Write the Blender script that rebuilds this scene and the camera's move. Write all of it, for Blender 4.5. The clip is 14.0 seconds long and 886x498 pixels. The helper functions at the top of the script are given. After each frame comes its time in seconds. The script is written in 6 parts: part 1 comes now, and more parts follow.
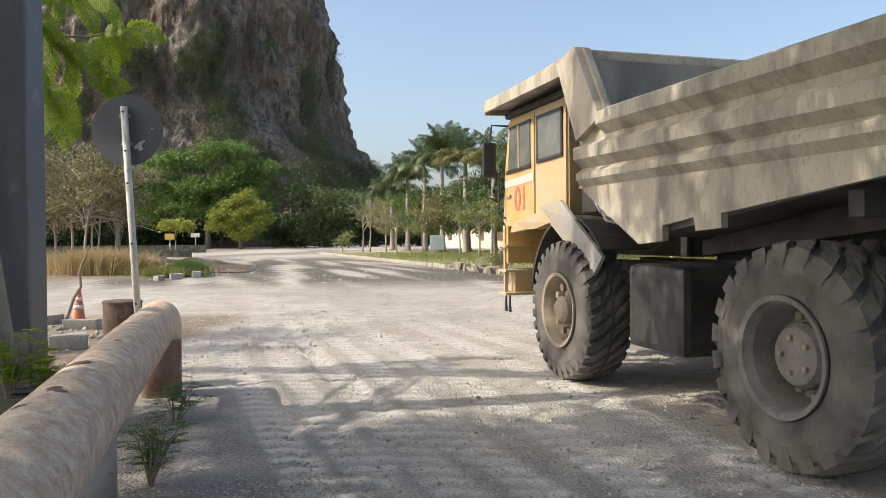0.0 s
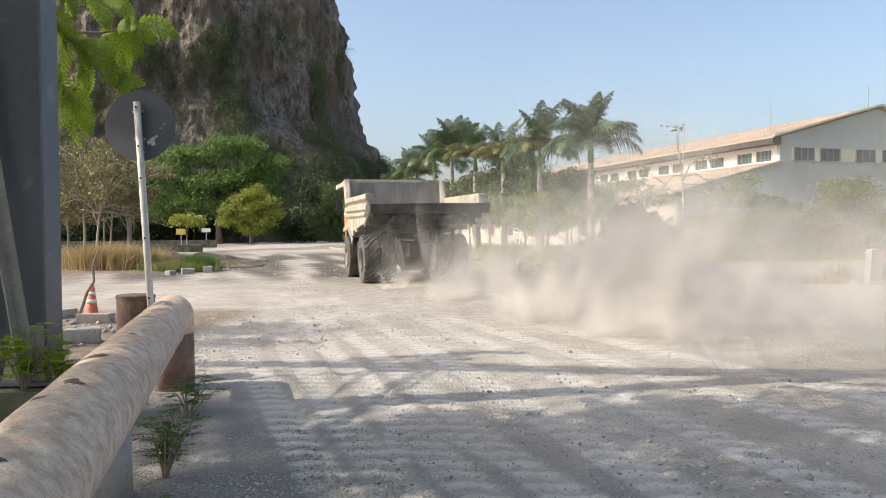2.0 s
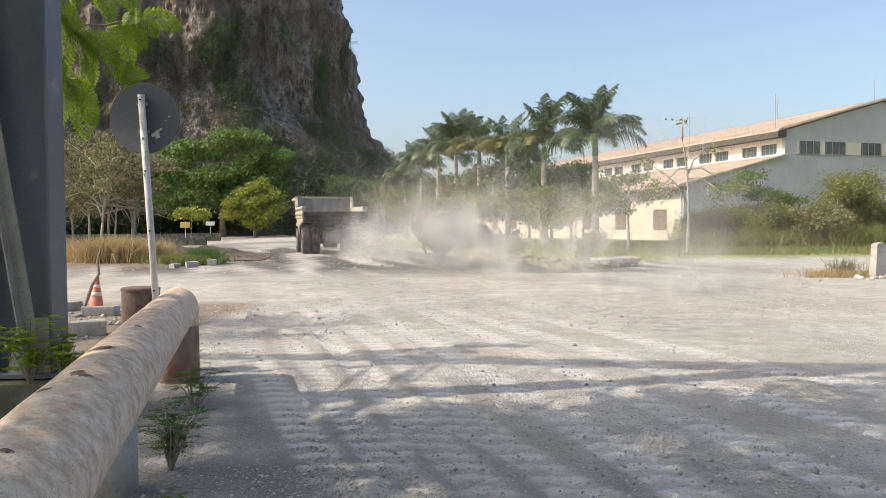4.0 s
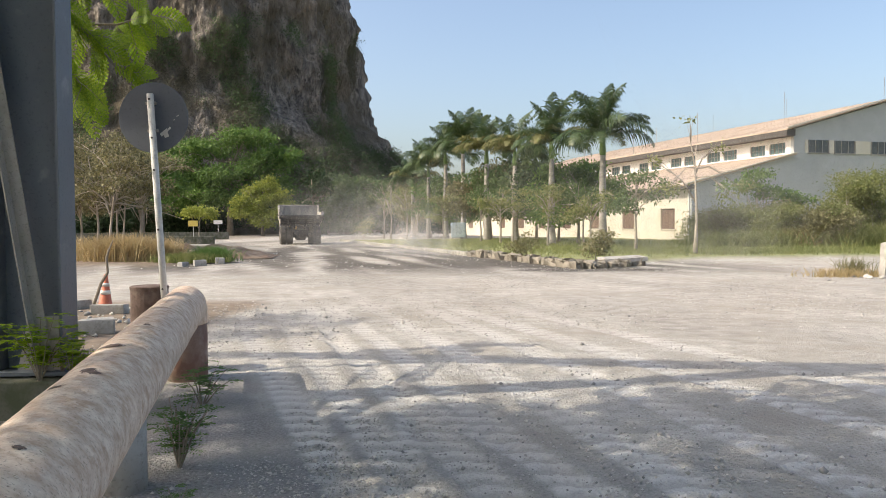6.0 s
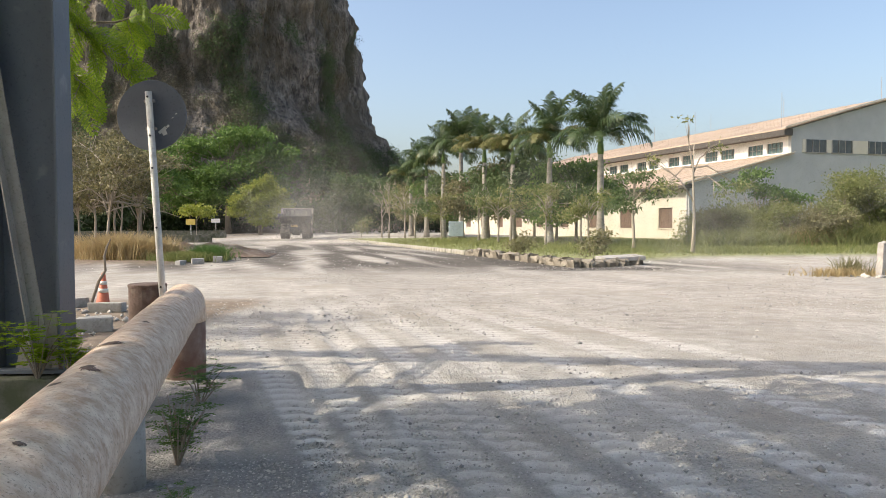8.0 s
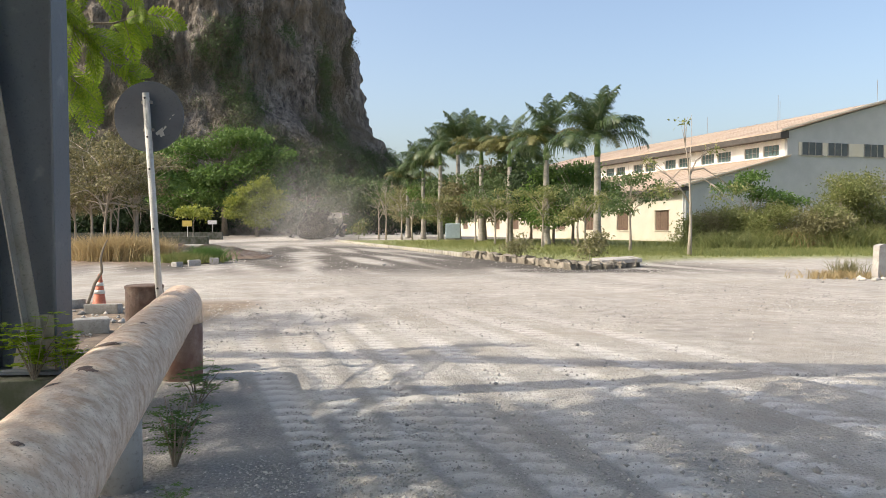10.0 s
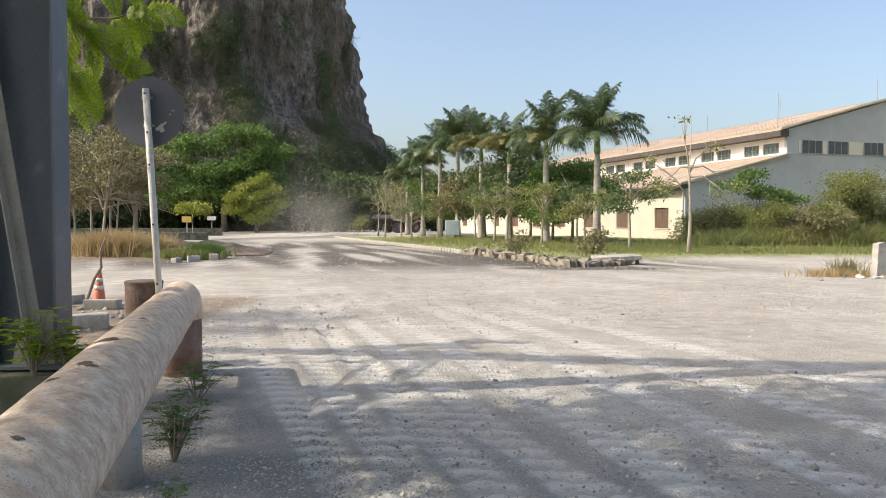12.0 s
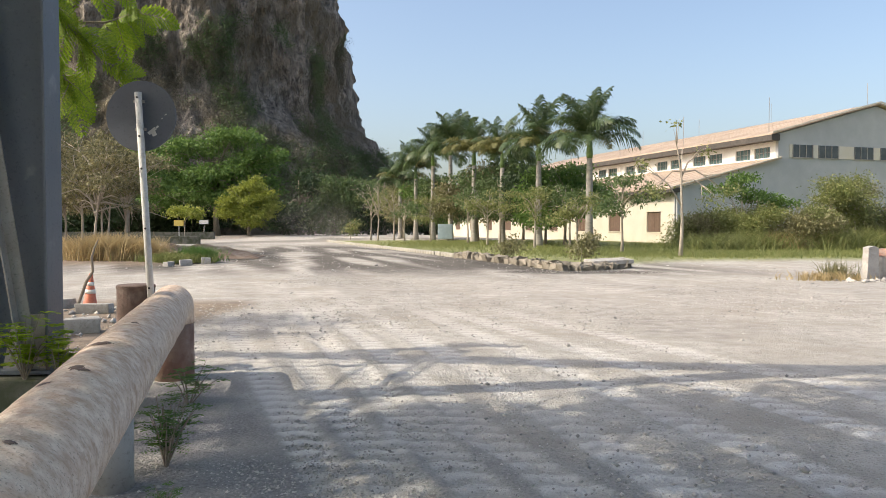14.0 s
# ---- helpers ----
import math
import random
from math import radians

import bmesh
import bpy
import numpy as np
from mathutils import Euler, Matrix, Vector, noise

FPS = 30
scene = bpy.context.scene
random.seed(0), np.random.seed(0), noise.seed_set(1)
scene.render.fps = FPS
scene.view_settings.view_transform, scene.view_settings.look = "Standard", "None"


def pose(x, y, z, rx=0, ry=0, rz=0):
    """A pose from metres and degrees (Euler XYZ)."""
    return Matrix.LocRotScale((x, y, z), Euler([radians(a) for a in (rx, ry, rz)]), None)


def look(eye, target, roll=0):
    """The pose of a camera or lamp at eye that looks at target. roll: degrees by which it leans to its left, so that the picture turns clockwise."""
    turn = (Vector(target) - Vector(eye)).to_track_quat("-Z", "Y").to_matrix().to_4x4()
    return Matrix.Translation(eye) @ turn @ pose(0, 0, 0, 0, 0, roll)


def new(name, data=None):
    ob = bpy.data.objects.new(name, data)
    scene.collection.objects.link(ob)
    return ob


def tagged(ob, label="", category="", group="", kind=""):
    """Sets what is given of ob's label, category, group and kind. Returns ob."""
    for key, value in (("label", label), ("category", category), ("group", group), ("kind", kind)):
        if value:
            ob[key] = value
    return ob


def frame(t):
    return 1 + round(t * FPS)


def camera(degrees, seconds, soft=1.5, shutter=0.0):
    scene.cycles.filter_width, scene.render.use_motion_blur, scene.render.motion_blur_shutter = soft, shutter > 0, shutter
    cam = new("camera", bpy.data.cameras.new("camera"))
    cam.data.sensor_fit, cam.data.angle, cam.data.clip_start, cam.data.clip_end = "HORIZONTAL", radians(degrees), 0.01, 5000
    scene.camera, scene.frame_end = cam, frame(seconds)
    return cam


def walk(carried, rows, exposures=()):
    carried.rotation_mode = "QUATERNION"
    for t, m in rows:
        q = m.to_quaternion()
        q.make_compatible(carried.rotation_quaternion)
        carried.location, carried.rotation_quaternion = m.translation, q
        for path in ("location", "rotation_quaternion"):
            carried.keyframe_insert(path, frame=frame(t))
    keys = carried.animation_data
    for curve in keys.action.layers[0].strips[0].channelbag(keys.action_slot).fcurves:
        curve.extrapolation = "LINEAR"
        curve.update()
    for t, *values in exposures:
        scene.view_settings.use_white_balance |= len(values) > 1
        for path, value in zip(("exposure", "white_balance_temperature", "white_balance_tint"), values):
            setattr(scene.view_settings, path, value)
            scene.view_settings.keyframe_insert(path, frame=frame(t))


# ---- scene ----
cam = camera(61.0, 14.0, soft=0.55)
PATH = [
    (0, (0.041, 0.035, 1.636), (0.06, 2.035, 1.605), -0.5),
    (0.5, (0.033, 0.04, 1.633), (0.049, 2.04, 1.602), -0.4),
    (1, (0.027, 0.04, 1.633), (0.036, 2.039, 1.599), -0.4),
    (1.5, (0.029, 0.028, 1.632), (0.029, 2.028, 1.594), -0.4),
    (2, (0.026, 0.023, 1.632), (0.019, 2.023, 1.588), -0.5),
    (2.5, (0.025, 0.033, 1.628), (0.014, 2.033, 1.578), -0.5),
    (3, (0.023, 0.034, 1.628), (0.012, 2.033, 1.571), -0.4),
    (5.5, (0.013, 0.026, 1.624), (-0.019, 2.025, 1.561), -0.5),
    (6, (0.014, 0.024, 1.628), (-0.022, 2.022, 1.564), -0.4),
    (6.5, (0.012, 0.024, 1.624), (-0.026, 2.023, 1.56), -0.4),
    (7, (0.009, 0.021, 1.621), (-0.028, 2.019, 1.556), -0.4),
    (7.5, (0.004, 0.025, 1.619), (-0.03, 2.024, 1.553), -0.3),
    (8, (0.007, 0.02, 1.623), (-0.023, 2.018, 1.556), -0.3),
    (10.5, (0.002, 0.013, 1.619), (-0.019, 2.012, 1.558), -0.2),
    (11, (0.002, 0.013, 1.62), (-0.02, 2.011, 1.557), -0.2),
    (11.5, (0.004, 0.011, 1.618), (-0.018, 2.01, 1.55), -0.1),
    (12, (0.001, 0.009, 1.618), (-0.019, 2.008, 1.548), 0.0),
    (12.5, (0.003, 0.005, 1.62), (-0.012, 2.003, 1.548), 0.1),
    (13, (0.005, 0.004, 1.621), (-0.005, 2.002, 1.551), 0.1),
    (13.5, (0.002, 0.002, 1.62), (-0.002, 2.001, 1.554), 0.1),
    (14, (0.004, -0.006, 1.62), (0.003, 1.993, 1.56), -0.0),
]
walk(cam, [(t, look(eye, target, roll)) for t, eye, target, roll in PATH], exposures=[(0.0, 0.9, 6620, 10), (14.0, 0.9, 6620, 10)])

# ---- light ----
SUN = Vector((-0.978, -0.208, 0.9)).normalized()
world = bpy.data.worlds.new("sky")
scene.world = world
world.use_nodes = True
wn = world.node_tree.nodes
sky = wn.new("ShaderNodeTexSky")
sky.sky_type = "NISHITA"
sky.sun_disc = False
sky.sun_elevation = math.asin(SUN.z)
sky.sun_rotation = math.atan2(SUN.x, SUN.y)
sky.altitude, sky.air_density, sky.dust_density, sky.ozone_density = 50, 1.0, 4.0, 1.0
world.node_tree.links.new(sky.outputs[0], wn["Background"].inputs[0])
wn["Background"].inputs[1].default_value = 0.132
sun_data = bpy.data.lights.new("sun", "SUN")
sun_data.energy, sun_data.angle, sun_data.color = 2.25, radians(0.55), (1.0, 0.91, 0.77)
sun = new("sun", sun_data)
sun.matrix_world = look(SUN * 60, (0, 0, 0))
scene.cycles.transparent_max_bounces = 48

# ---- builders ----
RNG = np.random.default_rng(7)


def surf(name, c1, c2, scale=4.0, rough=0.85, bump=0.25, c3=None, scale3=0.6, cover=0.5, metal=0.0, fine=40.0, dist=0.01, stretch=(1, 1, 1), spread=0.12, speck=0.72):
    """A rough surface: two tones in grain, a third in large stains, fine bump."""
    m = bpy.data.materials.new(name)
    m.use_nodes = True
    t = m.node_tree
    b = t.nodes["Principled BSDF"]
    co = t.nodes.new("ShaderNodeTexCoord")
    mp = t.nodes.new("ShaderNodeMapping")
    mp.inputs["Scale"].default_value = stretch
    t.links.new(co.outputs["Object"], mp.inputs[0])

    def noise_node(s, detail=5.0):
        n = t.nodes.new("ShaderNodeTexNoise")
        n.inputs["Scale"].default_value = s
        n.inputs["Detail"].default_value = detail
        n.inputs["Roughness"].default_value = 0.62
        t.links.new(mp.outputs[0], n.inputs["Vector"])
        return n

    def mix(fac, a, c):
        x = t.nodes.new("ShaderNodeMix")
        x.data_type = "RGBA"
        t.links.new(fac, x.inputs[0])
        for i, v in ((6, a), (7, c)):
            if isinstance(v, tuple):
                x.inputs[i].default_value = (*v, 1)
            else:
                t.links.new(v, x.inputs[i])
        return x.outputs[2]

    def ramp(src, lo, hi):
        r = t.nodes.new("ShaderNodeMapRange")
        r.inputs[1].default_value, r.inputs[2].default_value = lo, hi
        t.links.new(src, r.inputs[0])
        return r.outputs[0]

    n1 = noise_node(scale)
    col = mix(ramp(n1.outputs[0], 0.35, 0.65), c1, c2)
    n2 = noise_node(fine, 3)
    dark = tuple(v * speck for v in c1)
    col = mix(ramp(n2.outputs[0], 0.55, 0.75), col, dark)
    if c3:
        n3 = noise_node(scale3, 6)
        col = mix(ramp(n3.outputs[0], cover - spread, cover + spread), col, c3)
    t.links.new(col, b.inputs["Base Color"])
    b.inputs["Roughness"].default_value = rough
    b.inputs["Metallic"].default_value = metal
    if bump:
        add = t.nodes.new("ShaderNodeMath")
        t.links.new(n1.outputs[0], add.inputs[0])
        t.links.new(n2.outputs[0], add.inputs[1])
        bp = t.nodes.new("ShaderNodeBump")
        bp.inputs["Strength"].default_value = bump
        bp.inputs["Distance"].default_value = dist
        t.links.new(add.outputs[0], bp.inputs["Height"])
        t.links.new(bp.outputs[0], b.inputs["Normal"])
    return m


def leafy(name, c1, c2, glow=0.35, rough=0.6):
    """Leaves: each one its own tone, light shines partly through."""
    m = bpy.data.materials.new(name)
    m.use_nodes = True
    t = m.node_tree
    b = t.nodes["Principled BSDF"]
    g = t.nodes.new("ShaderNodeNewGeometry")
    x = t.nodes.new("ShaderNodeMix")
    x.data_type = "RGBA"
    x.inputs[6].default_value, x.inputs[7].default_value = (*c1, 1), (*c2, 1)
    t.links.new(g.outputs["Random Per Island"], x.inputs[0])
    t.links.new(x.outputs[2], b.inputs["Base Color"])
    b.inputs["Roughness"].default_value = rough
    tr = t.nodes.new("ShaderNodeBsdfTranslucent")
    t.links.new(x.outputs[2], tr.inputs[0])
    ms = t.nodes.new("ShaderNodeMixShader")
    ms.inputs[0].default_value = glow
    t.links.new(b.outputs[0], ms.inputs[1])
    t.links.new(tr.outputs[0], ms.inputs[2])
    t.links.new(ms.outputs[0], t.nodes["Material Output"].inputs[0])
    return m


def mesh_np(name, verts, faces, material, smooth=False):
    """A mesh from numpy arrays; faces all of one size."""
    me = bpy.data.meshes.new(name)
    verts = np.asarray(verts, np.float32)
    faces = np.asarray(faces, np.int32)
    n, k = faces.shape
    me.vertices.add(len(verts))
    me.vertices.foreach_set("co", verts.ravel())
    me.loops.add(n * k)
    me.loops.foreach_set("vertex_index", faces.ravel())
    me.polygons.add(n)
    me.polygons.foreach_set("loop_start", np.arange(0, n * k, k, dtype=np.int32))
    me.polygons.foreach_set("loop_total", np.full(n, k, np.int32))
    me.update(calc_edges=True)
    me.validate()
    if smooth:
        me.polygons.foreach_set("use_smooth", np.ones(n, bool))
    if material:
        me.materials.append(material)
    return me


def part(name, data, material=None, parent=None, label="", smooth=False):
    """Links a bmesh or a mesh as one object, under parent if given."""
    if isinstance(data, bmesh.types.BMesh):
        me = bpy.data.meshes.new(name)
        bmesh.ops.recalc_face_normals(data, faces=data.faces)
        data.to_mesh(me)
        data.free()
        if smooth:
            for p in me.polygons:
                p.use_smooth = True
        if material:
            me.materials.append(material)
    else:
        me = data
    ob = new(name, me)
    if parent:
        ob.parent = parent
    if label:
        ob["label"] = label
    return ob


def thing(name, label, category, m=None, group="", kind=""):
    """An empty at the base of a thing."""
    ob = new(name)
    ob.empty_display_size = 0.2
    if m is not None:
        ob.matrix_basis = m
    return tagged(ob, label, category, group, kind)


def box(bm, c, s, m=None, bevel=0.0):
    r = bmesh.ops.create_cube(bm, size=1.0)
    vs = r["verts"]
    bmesh.ops.scale(bm, vec=s, verts=vs)
    if bevel:
        es = list({e for v in vs for e in v.link_edges})
        g = bmesh.ops.bevel(bm, geom=es, offset=bevel, segments=2, affect="EDGES", profile=0.6)
        vs = list({v for f in g["faces"] for v in f.verts} | {v for v in vs if v.is_valid})
    bmesh.ops.transform(bm, matrix=Matrix.Translation(c) @ (m or Matrix()), verts=vs)
    return bm


def boxes(*items, bevel=0.0):
    bm = bmesh.new()
    for c, s in items:
        box(bm, c, s, bevel=bevel)
    return bm


def prism(bm, poly, axis, a, b):
    """A polygon extruded between a and b along an axis; poly in the other two axes, in order."""
    def v3(p, k):
        return {"x": (k, p[0], p[1]), "y": (p[0], k, p[1]), "z": (p[0], p[1], k)}[axis]
    lo = [bm.verts.new(v3(p, a)) for p in poly]
    hi = [bm.verts.new(v3(p, b)) for p in poly]
    bm.faces.new(lo)
    bm.faces.new(hi[::-1])
    n = len(poly)
    for i in range(n):
        bm.faces.new((lo[i], hi[i], hi[(i + 1) % n], lo[(i + 1) % n]))
    return bm


def tube(bm, pts, radii, seg=10, cap=True):
    """A round bar along points, with a radius at each."""
    pts = [Vector(p) for p in pts]
    if not hasattr(radii, "__len__"):
        radii = [radii] * len(pts)
    rings = []
    side = None
    for i, p in enumerate(pts):
        d = (pts[min(i + 1, len(pts) - 1)] - pts[max(i - 1, 0)]).normalized()
        if side is None:
            side = d.orthogonal().normalized()
        side = (side - d * side.dot(d)).normalized()
        up = d.cross(side)
        rings.append([bm.verts.new(p + (side * math.cos(k) + up * math.sin(k)) * radii[i]) for k in (2 * math.pi * j / seg for j in range(seg))])
    for r0, r1 in zip(rings, rings[1:]):
        for j in range(seg):
            bm.faces.new((r0[j], r0[(j + 1) % seg], r1[(j + 1) % seg], r1[j]))
    if cap:
        bm.faces.new(rings[0][::-1])
        bm.faces.new(rings[-1])
    return bm


def lathe(bm, profile, seg=32, axis="z", m=None, cap=True):
    """Turns (radius, height) about an axis."""
    rings = []
    for r, h in profile:
        ring = []
        for j in range(seg):
            a = 2 * math.pi * j / seg
            p = (r * math.cos(a), r * math.sin(a), h) if axis == "z" else (h, r * math.cos(a), r * math.sin(a))
            ring.append(bm.verts.new(m @ Vector(p) if m else p))
        rings.append(ring)
    for r0, r1 in zip(rings, rings[1:]):
        for j in range(seg):
            bm.faces.new((r0[j], r0[(j + 1) % seg], r1[(j + 1) % seg], r1[j]))
    if cap:
        bm.faces.new(rings[0][::-1])
        bm.faces.new(rings[-1])
    return bm


def unit(v):
    return v / np.maximum(np.linalg.norm(v, axis=1, keepdims=True), 1e-9)


def leaf_arrays(P, length, width, out=None, droop=0.3, rng=RNG):
    """Folded diamond leaves at points P, of varying size; out: preferred directions."""
    n = len(P)
    d = rng.normal(size=(n, 3))
    if out is not None:
        d = d * 0.7 + out
    d[:, 2] -= droop
    d = unit(d)
    s = unit(np.cross(d, rng.normal(size=(n, 3))))
    up = np.cross(s, d)
    L = (length * rng.uniform(0.6, 1.3, n))[:, None]
    Wd = (width * rng.uniform(0.6, 1.3, n))[:, None]
    V = np.stack([P, P + d * L * 0.5 + s * Wd * 0.5 + up * Wd * 0.15, P + d * L, P + d * L * 0.5 - s * Wd * 0.5 + up * Wd * 0.15], 1).reshape(-1, 3)
    return V, np.arange(4 * n).reshape(n, 4)


def lobes_points(lobes, n, rng, shell=0.5):
    """Points in ellipsoid lobes ((centre, radii), ...), denser towards their skin."""
    vol = np.array([r[0] * r[1] * r[2] for _, r in lobes]) ** 0.7
    k = rng.choice(len(lobes), n, p=vol / vol.sum())
    C = np.array([c for c, _ in lobes], float)[k]
    R = np.array([r for _, r in lobes], float)[k]
    u = unit(rng.normal(size=(n, 3)))
    return C + u * R * (rng.uniform(0, 1, n) ** shell)[:, None], u


def clumpy(P, per, spread, rng):
    """Each point becomes a clump of several."""
    Q = np.repeat(P, per, 0)
    return Q + rng.normal(size=Q.shape) * np.array(spread)

# ---- materials ----
M_STEEL = surf("grey_blue_steel_paint", (0.095, 0.113, 0.138), (0.112, 0.13, 0.155), 2.5, 0.55, 0.1, (0.24, 0.25, 0.25), 5.0, 0.72)
M_GALV = surf("dusty_galvanised_steel", (0.3, 0.28, 0.25), (0.38, 0.36, 0.33), 6, 0.6, 0.1, (0.2, 0.17, 0.14), 3, 0.65, 0.3)
M_PIPE = surf("rusty_whitewashed_pipe", (0.54, 0.375, 0.265), (0.76, 0.63, 0.505), 14, 0.8, 0.7, (0.47, 0.31, 0.21), 11.0, 0.6, fine=90, dist=0.006, spread=0.08, speck=0.45)
M_POST = surf("rust_stained_post", (0.27, 0.18, 0.135), (0.4, 0.32, 0.26), 5, 0.85, 0.5, (0.2, 0.11, 0.08), 3, 0.52)
M_RUST = surf("dark_rusty_iron", (0.10, 0.065, 0.05), (0.15, 0.10, 0.08), 7, 0.85, 0.5, (0.23, 0.19, 0.16), 4, 0.62)
M_CONC = surf("weathered_concrete", (0.36, 0.34, 0.31), (0.46, 0.44, 0.40), 4, 0.9, 0.5, (0.22, 0.2, 0.17), 2.5, 0.6)
M_CONCD = surf("mossy_dark_concrete", (0.13, 0.125, 0.11), (0.2, 0.19, 0.16), 4, 0.9, 0.5, (0.07, 0.08, 0.045), 2.5, 0.5)
M_KERB = surf("worn_whitewash_kerb", (0.42, 0.4, 0.34), (0.52, 0.49, 0.42), 4, 0.9, 0.3, (0.27, 0.25, 0.19), 0.8, 0.5)
M_STONE = surf("weathered_rubble_stone", (0.21, 0.18, 0.14), (0.38, 0.34, 0.27), 6, 0.9, 0.6, (0.13, 0.115, 0.08), 3, 0.58)
M_SIGN = surf("dark_grey_sign_back", (0.085, 0.095, 0.115), (0.10, 0.11, 0.13), 5, 0.6, 0.05, (0.13, 0.14, 0.16), 6, 0.72)
M_POLE = surf("worn_white_pole_paint", (0.5, 0.49, 0.46), (0.6, 0.59, 0.56), 9, 0.6, 0.2, (0.3, 0.27, 0.23), 5, 0.66)
M_WHITE = surf("dull_white_paint", (0.72, 0.70, 0.64), (0.8, 0.78, 0.72), 3, 0.7, 0.05)
M_ORANGE = surf("faded_orange_plastic", (0.55, 0.14, 0.07), (0.62, 0.2, 0.11), 8, 0.6, 0.1)
M_BARK = surf("grey_brown_bark", (0.19, 0.155, 0.115), (0.28, 0.24, 0.19), 6, 0.9, 0.6, stretch=(1, 1, 0.3))
M_BARKP = surf("pale_dry_bark", (0.33, 0.285, 0.225), (0.42, 0.37, 0.3), 6, 0.9, 0.6, stretch=(1, 1, 0.3))
M_PALM = surf("ringed_grey_palm_trunk", (0.3, 0.275, 0.235), (0.38, 0.35, 0.3), 3, 0.9, 0.4, (0.22, 0.2, 0.17), 1.4, 0.6, stretch=(1, 1, 2.5))
M_SHAFT = surf("green_palm_crownshaft", (0.12, 0.2, 0.05), (0.17, 0.25, 0.07), 3, 0.5, 0.05)
L_PALM = leafy("palm_leaf", (0.04, 0.078, 0.025), (0.13, 0.165, 0.07), 0.35, 0.4)
L_PALMD = leafy("yellowing_palm_leaf", (0.13, 0.14, 0.04), (0.2, 0.18, 0.07), 0.3)
L_DEAD = leafy("dry_palm_leaf", (0.2, 0.155, 0.09), (0.3, 0.24, 0.15), 0.25)
L_RAIN = leafy("fresh_green_leaf", (0.075, 0.15, 0.03), (0.17, 0.26, 0.06), 0.4)
L_YEL = leafy("yellow_green_leaf", (0.17, 0.22, 0.03), (0.36, 0.38, 0.07), 0.4)
L_DARK = leafy("dark_green_leaf", (0.025, 0.05, 0.016), (0.055, 0.09, 0.03), 0.25)
L_OLIVE = leafy("dry_olive_leaf", (0.15, 0.15, 0.065), (0.28, 0.255, 0.13), 0.3)
L_THICK = leafy("dry_thicket_leaf", (0.09, 0.09, 0.04), (0.29, 0.26, 0.125), 0.35)
L_CLIFFG = leafy("cliff_shrub_leaf", (0.07, 0.12, 0.038), (0.14, 0.185, 0.07), 0.3)
L_CLIFFB = leafy("dry_cliff_shrub_leaf", (0.10, 0.092, 0.055), (0.17, 0.15, 0.095), 0.25)
L_FLAME = leafy("bright_pinnate_leaflet", (0.17, 0.30, 0.018), (0.40, 0.50, 0.045), 0.6)
L_HEDGE = leafy("reed_and_shrub_leaf", (0.14, 0.18, 0.055), (0.32, 0.32, 0.13), 0.45)
L_STRAW = leafy("straw_grass_blade", (0.36, 0.27, 0.13), (0.5, 0.39, 0.2), 0.3)
L_GRASS = leafy("lawn_grass_blade", (0.14, 0.18, 0.045), (0.3, 0.3, 0.11), 0.4)
L_WEED = leafy("roadside_weed_leaf", (0.06, 0.13, 0.025), (0.12, 0.21, 0.045), 0.4)
M_CREAM = surf("cream_wall_render", (0.6, 0.555, 0.455), (0.66, 0.61, 0.505), 0.8, 0.9, 0.1, (0.58, 0.52, 0.4), 0.35, 0.6)
M_GABLE = surf("grey_painted_wall", (0.41, 0.42, 0.415), (0.46, 0.47, 0.465), 0.6, 0.9, 0.1, (0.37, 0.38, 0.375), 0.25, 0.6)
M_ROOF = surf("dusty_tan_roof_sheet", (0.44, 0.34, 0.25), (0.52, 0.41, 0.31), 0.7, 0.75, 0.1, (0.36, 0.27, 0.2), 0.3, 0.6)
# dark tone painted for soffit shade; it also backs the shuttered windows
M_SHADE_BACKING = surf("dark_soffit_shade_and_backing", (0.06, 0.055, 0.05), (0.09, 0.08, 0.07), 2, 0.9, 0.1)
M_SHUTTER = surf("brown_shutter_paint", (0.13, 0.085, 0.06), (0.18, 0.12, 0.085), 5, 0.7, 0.1)
M_PANE = surf("dusty_teal_glass", (0.08, 0.13, 0.13), (0.12, 0.17, 0.165), 1.5, 0.2, 0.0)
M_PANED = surf("dark_louvre_glass", (0.05, 0.06, 0.06), (0.08, 0.09, 0.09), 1.5, 0.25, 0.0)
M_YELLOW = surf("dusty_yellow_cab_paint", (0.52, 0.30, 0.05), (0.56, 0.36, 0.10), 2.2, 0.6, 0.1, (0.46, 0.38, 0.25), 1.1, 0.52, spread=0.2)
M_CABT = surf("dusty_tan_cab_paint", (0.46, 0.38, 0.26), (0.52, 0.43, 0.30), 2.2, 0.7, 0.1, (0.5, 0.33, 0.12), 1.3, 0.58, spread=0.2)
M_BODY = surf("dusty_dump_body_steel", (0.42, 0.38, 0.305), (0.51, 0.465, 0.38), 2.4, 0.8, 0.3, (0.23, 0.205, 0.175), 1.6, 0.55, fine=22, stretch=(1, 1.6, 0.7), spread=0.1)
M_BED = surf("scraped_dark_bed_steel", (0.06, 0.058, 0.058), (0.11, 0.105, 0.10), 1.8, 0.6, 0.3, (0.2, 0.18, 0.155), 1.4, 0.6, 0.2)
M_HEAD = surf("worn_dusty_headboard_steel", (0.15, 0.145, 0.135), (0.24, 0.225, 0.2), 1.8, 0.75, 0.3, (0.33, 0.3, 0.25), 1.2, 0.56, stretch=(1.5, 1, 0.5))
M_CHAS = surf("oily_dark_chassis", (0.025, 0.024, 0.023), (0.045, 0.042, 0.039), 5, 0.75, 0.3, (0.1, 0.09, 0.078), 1.6, 0.62)
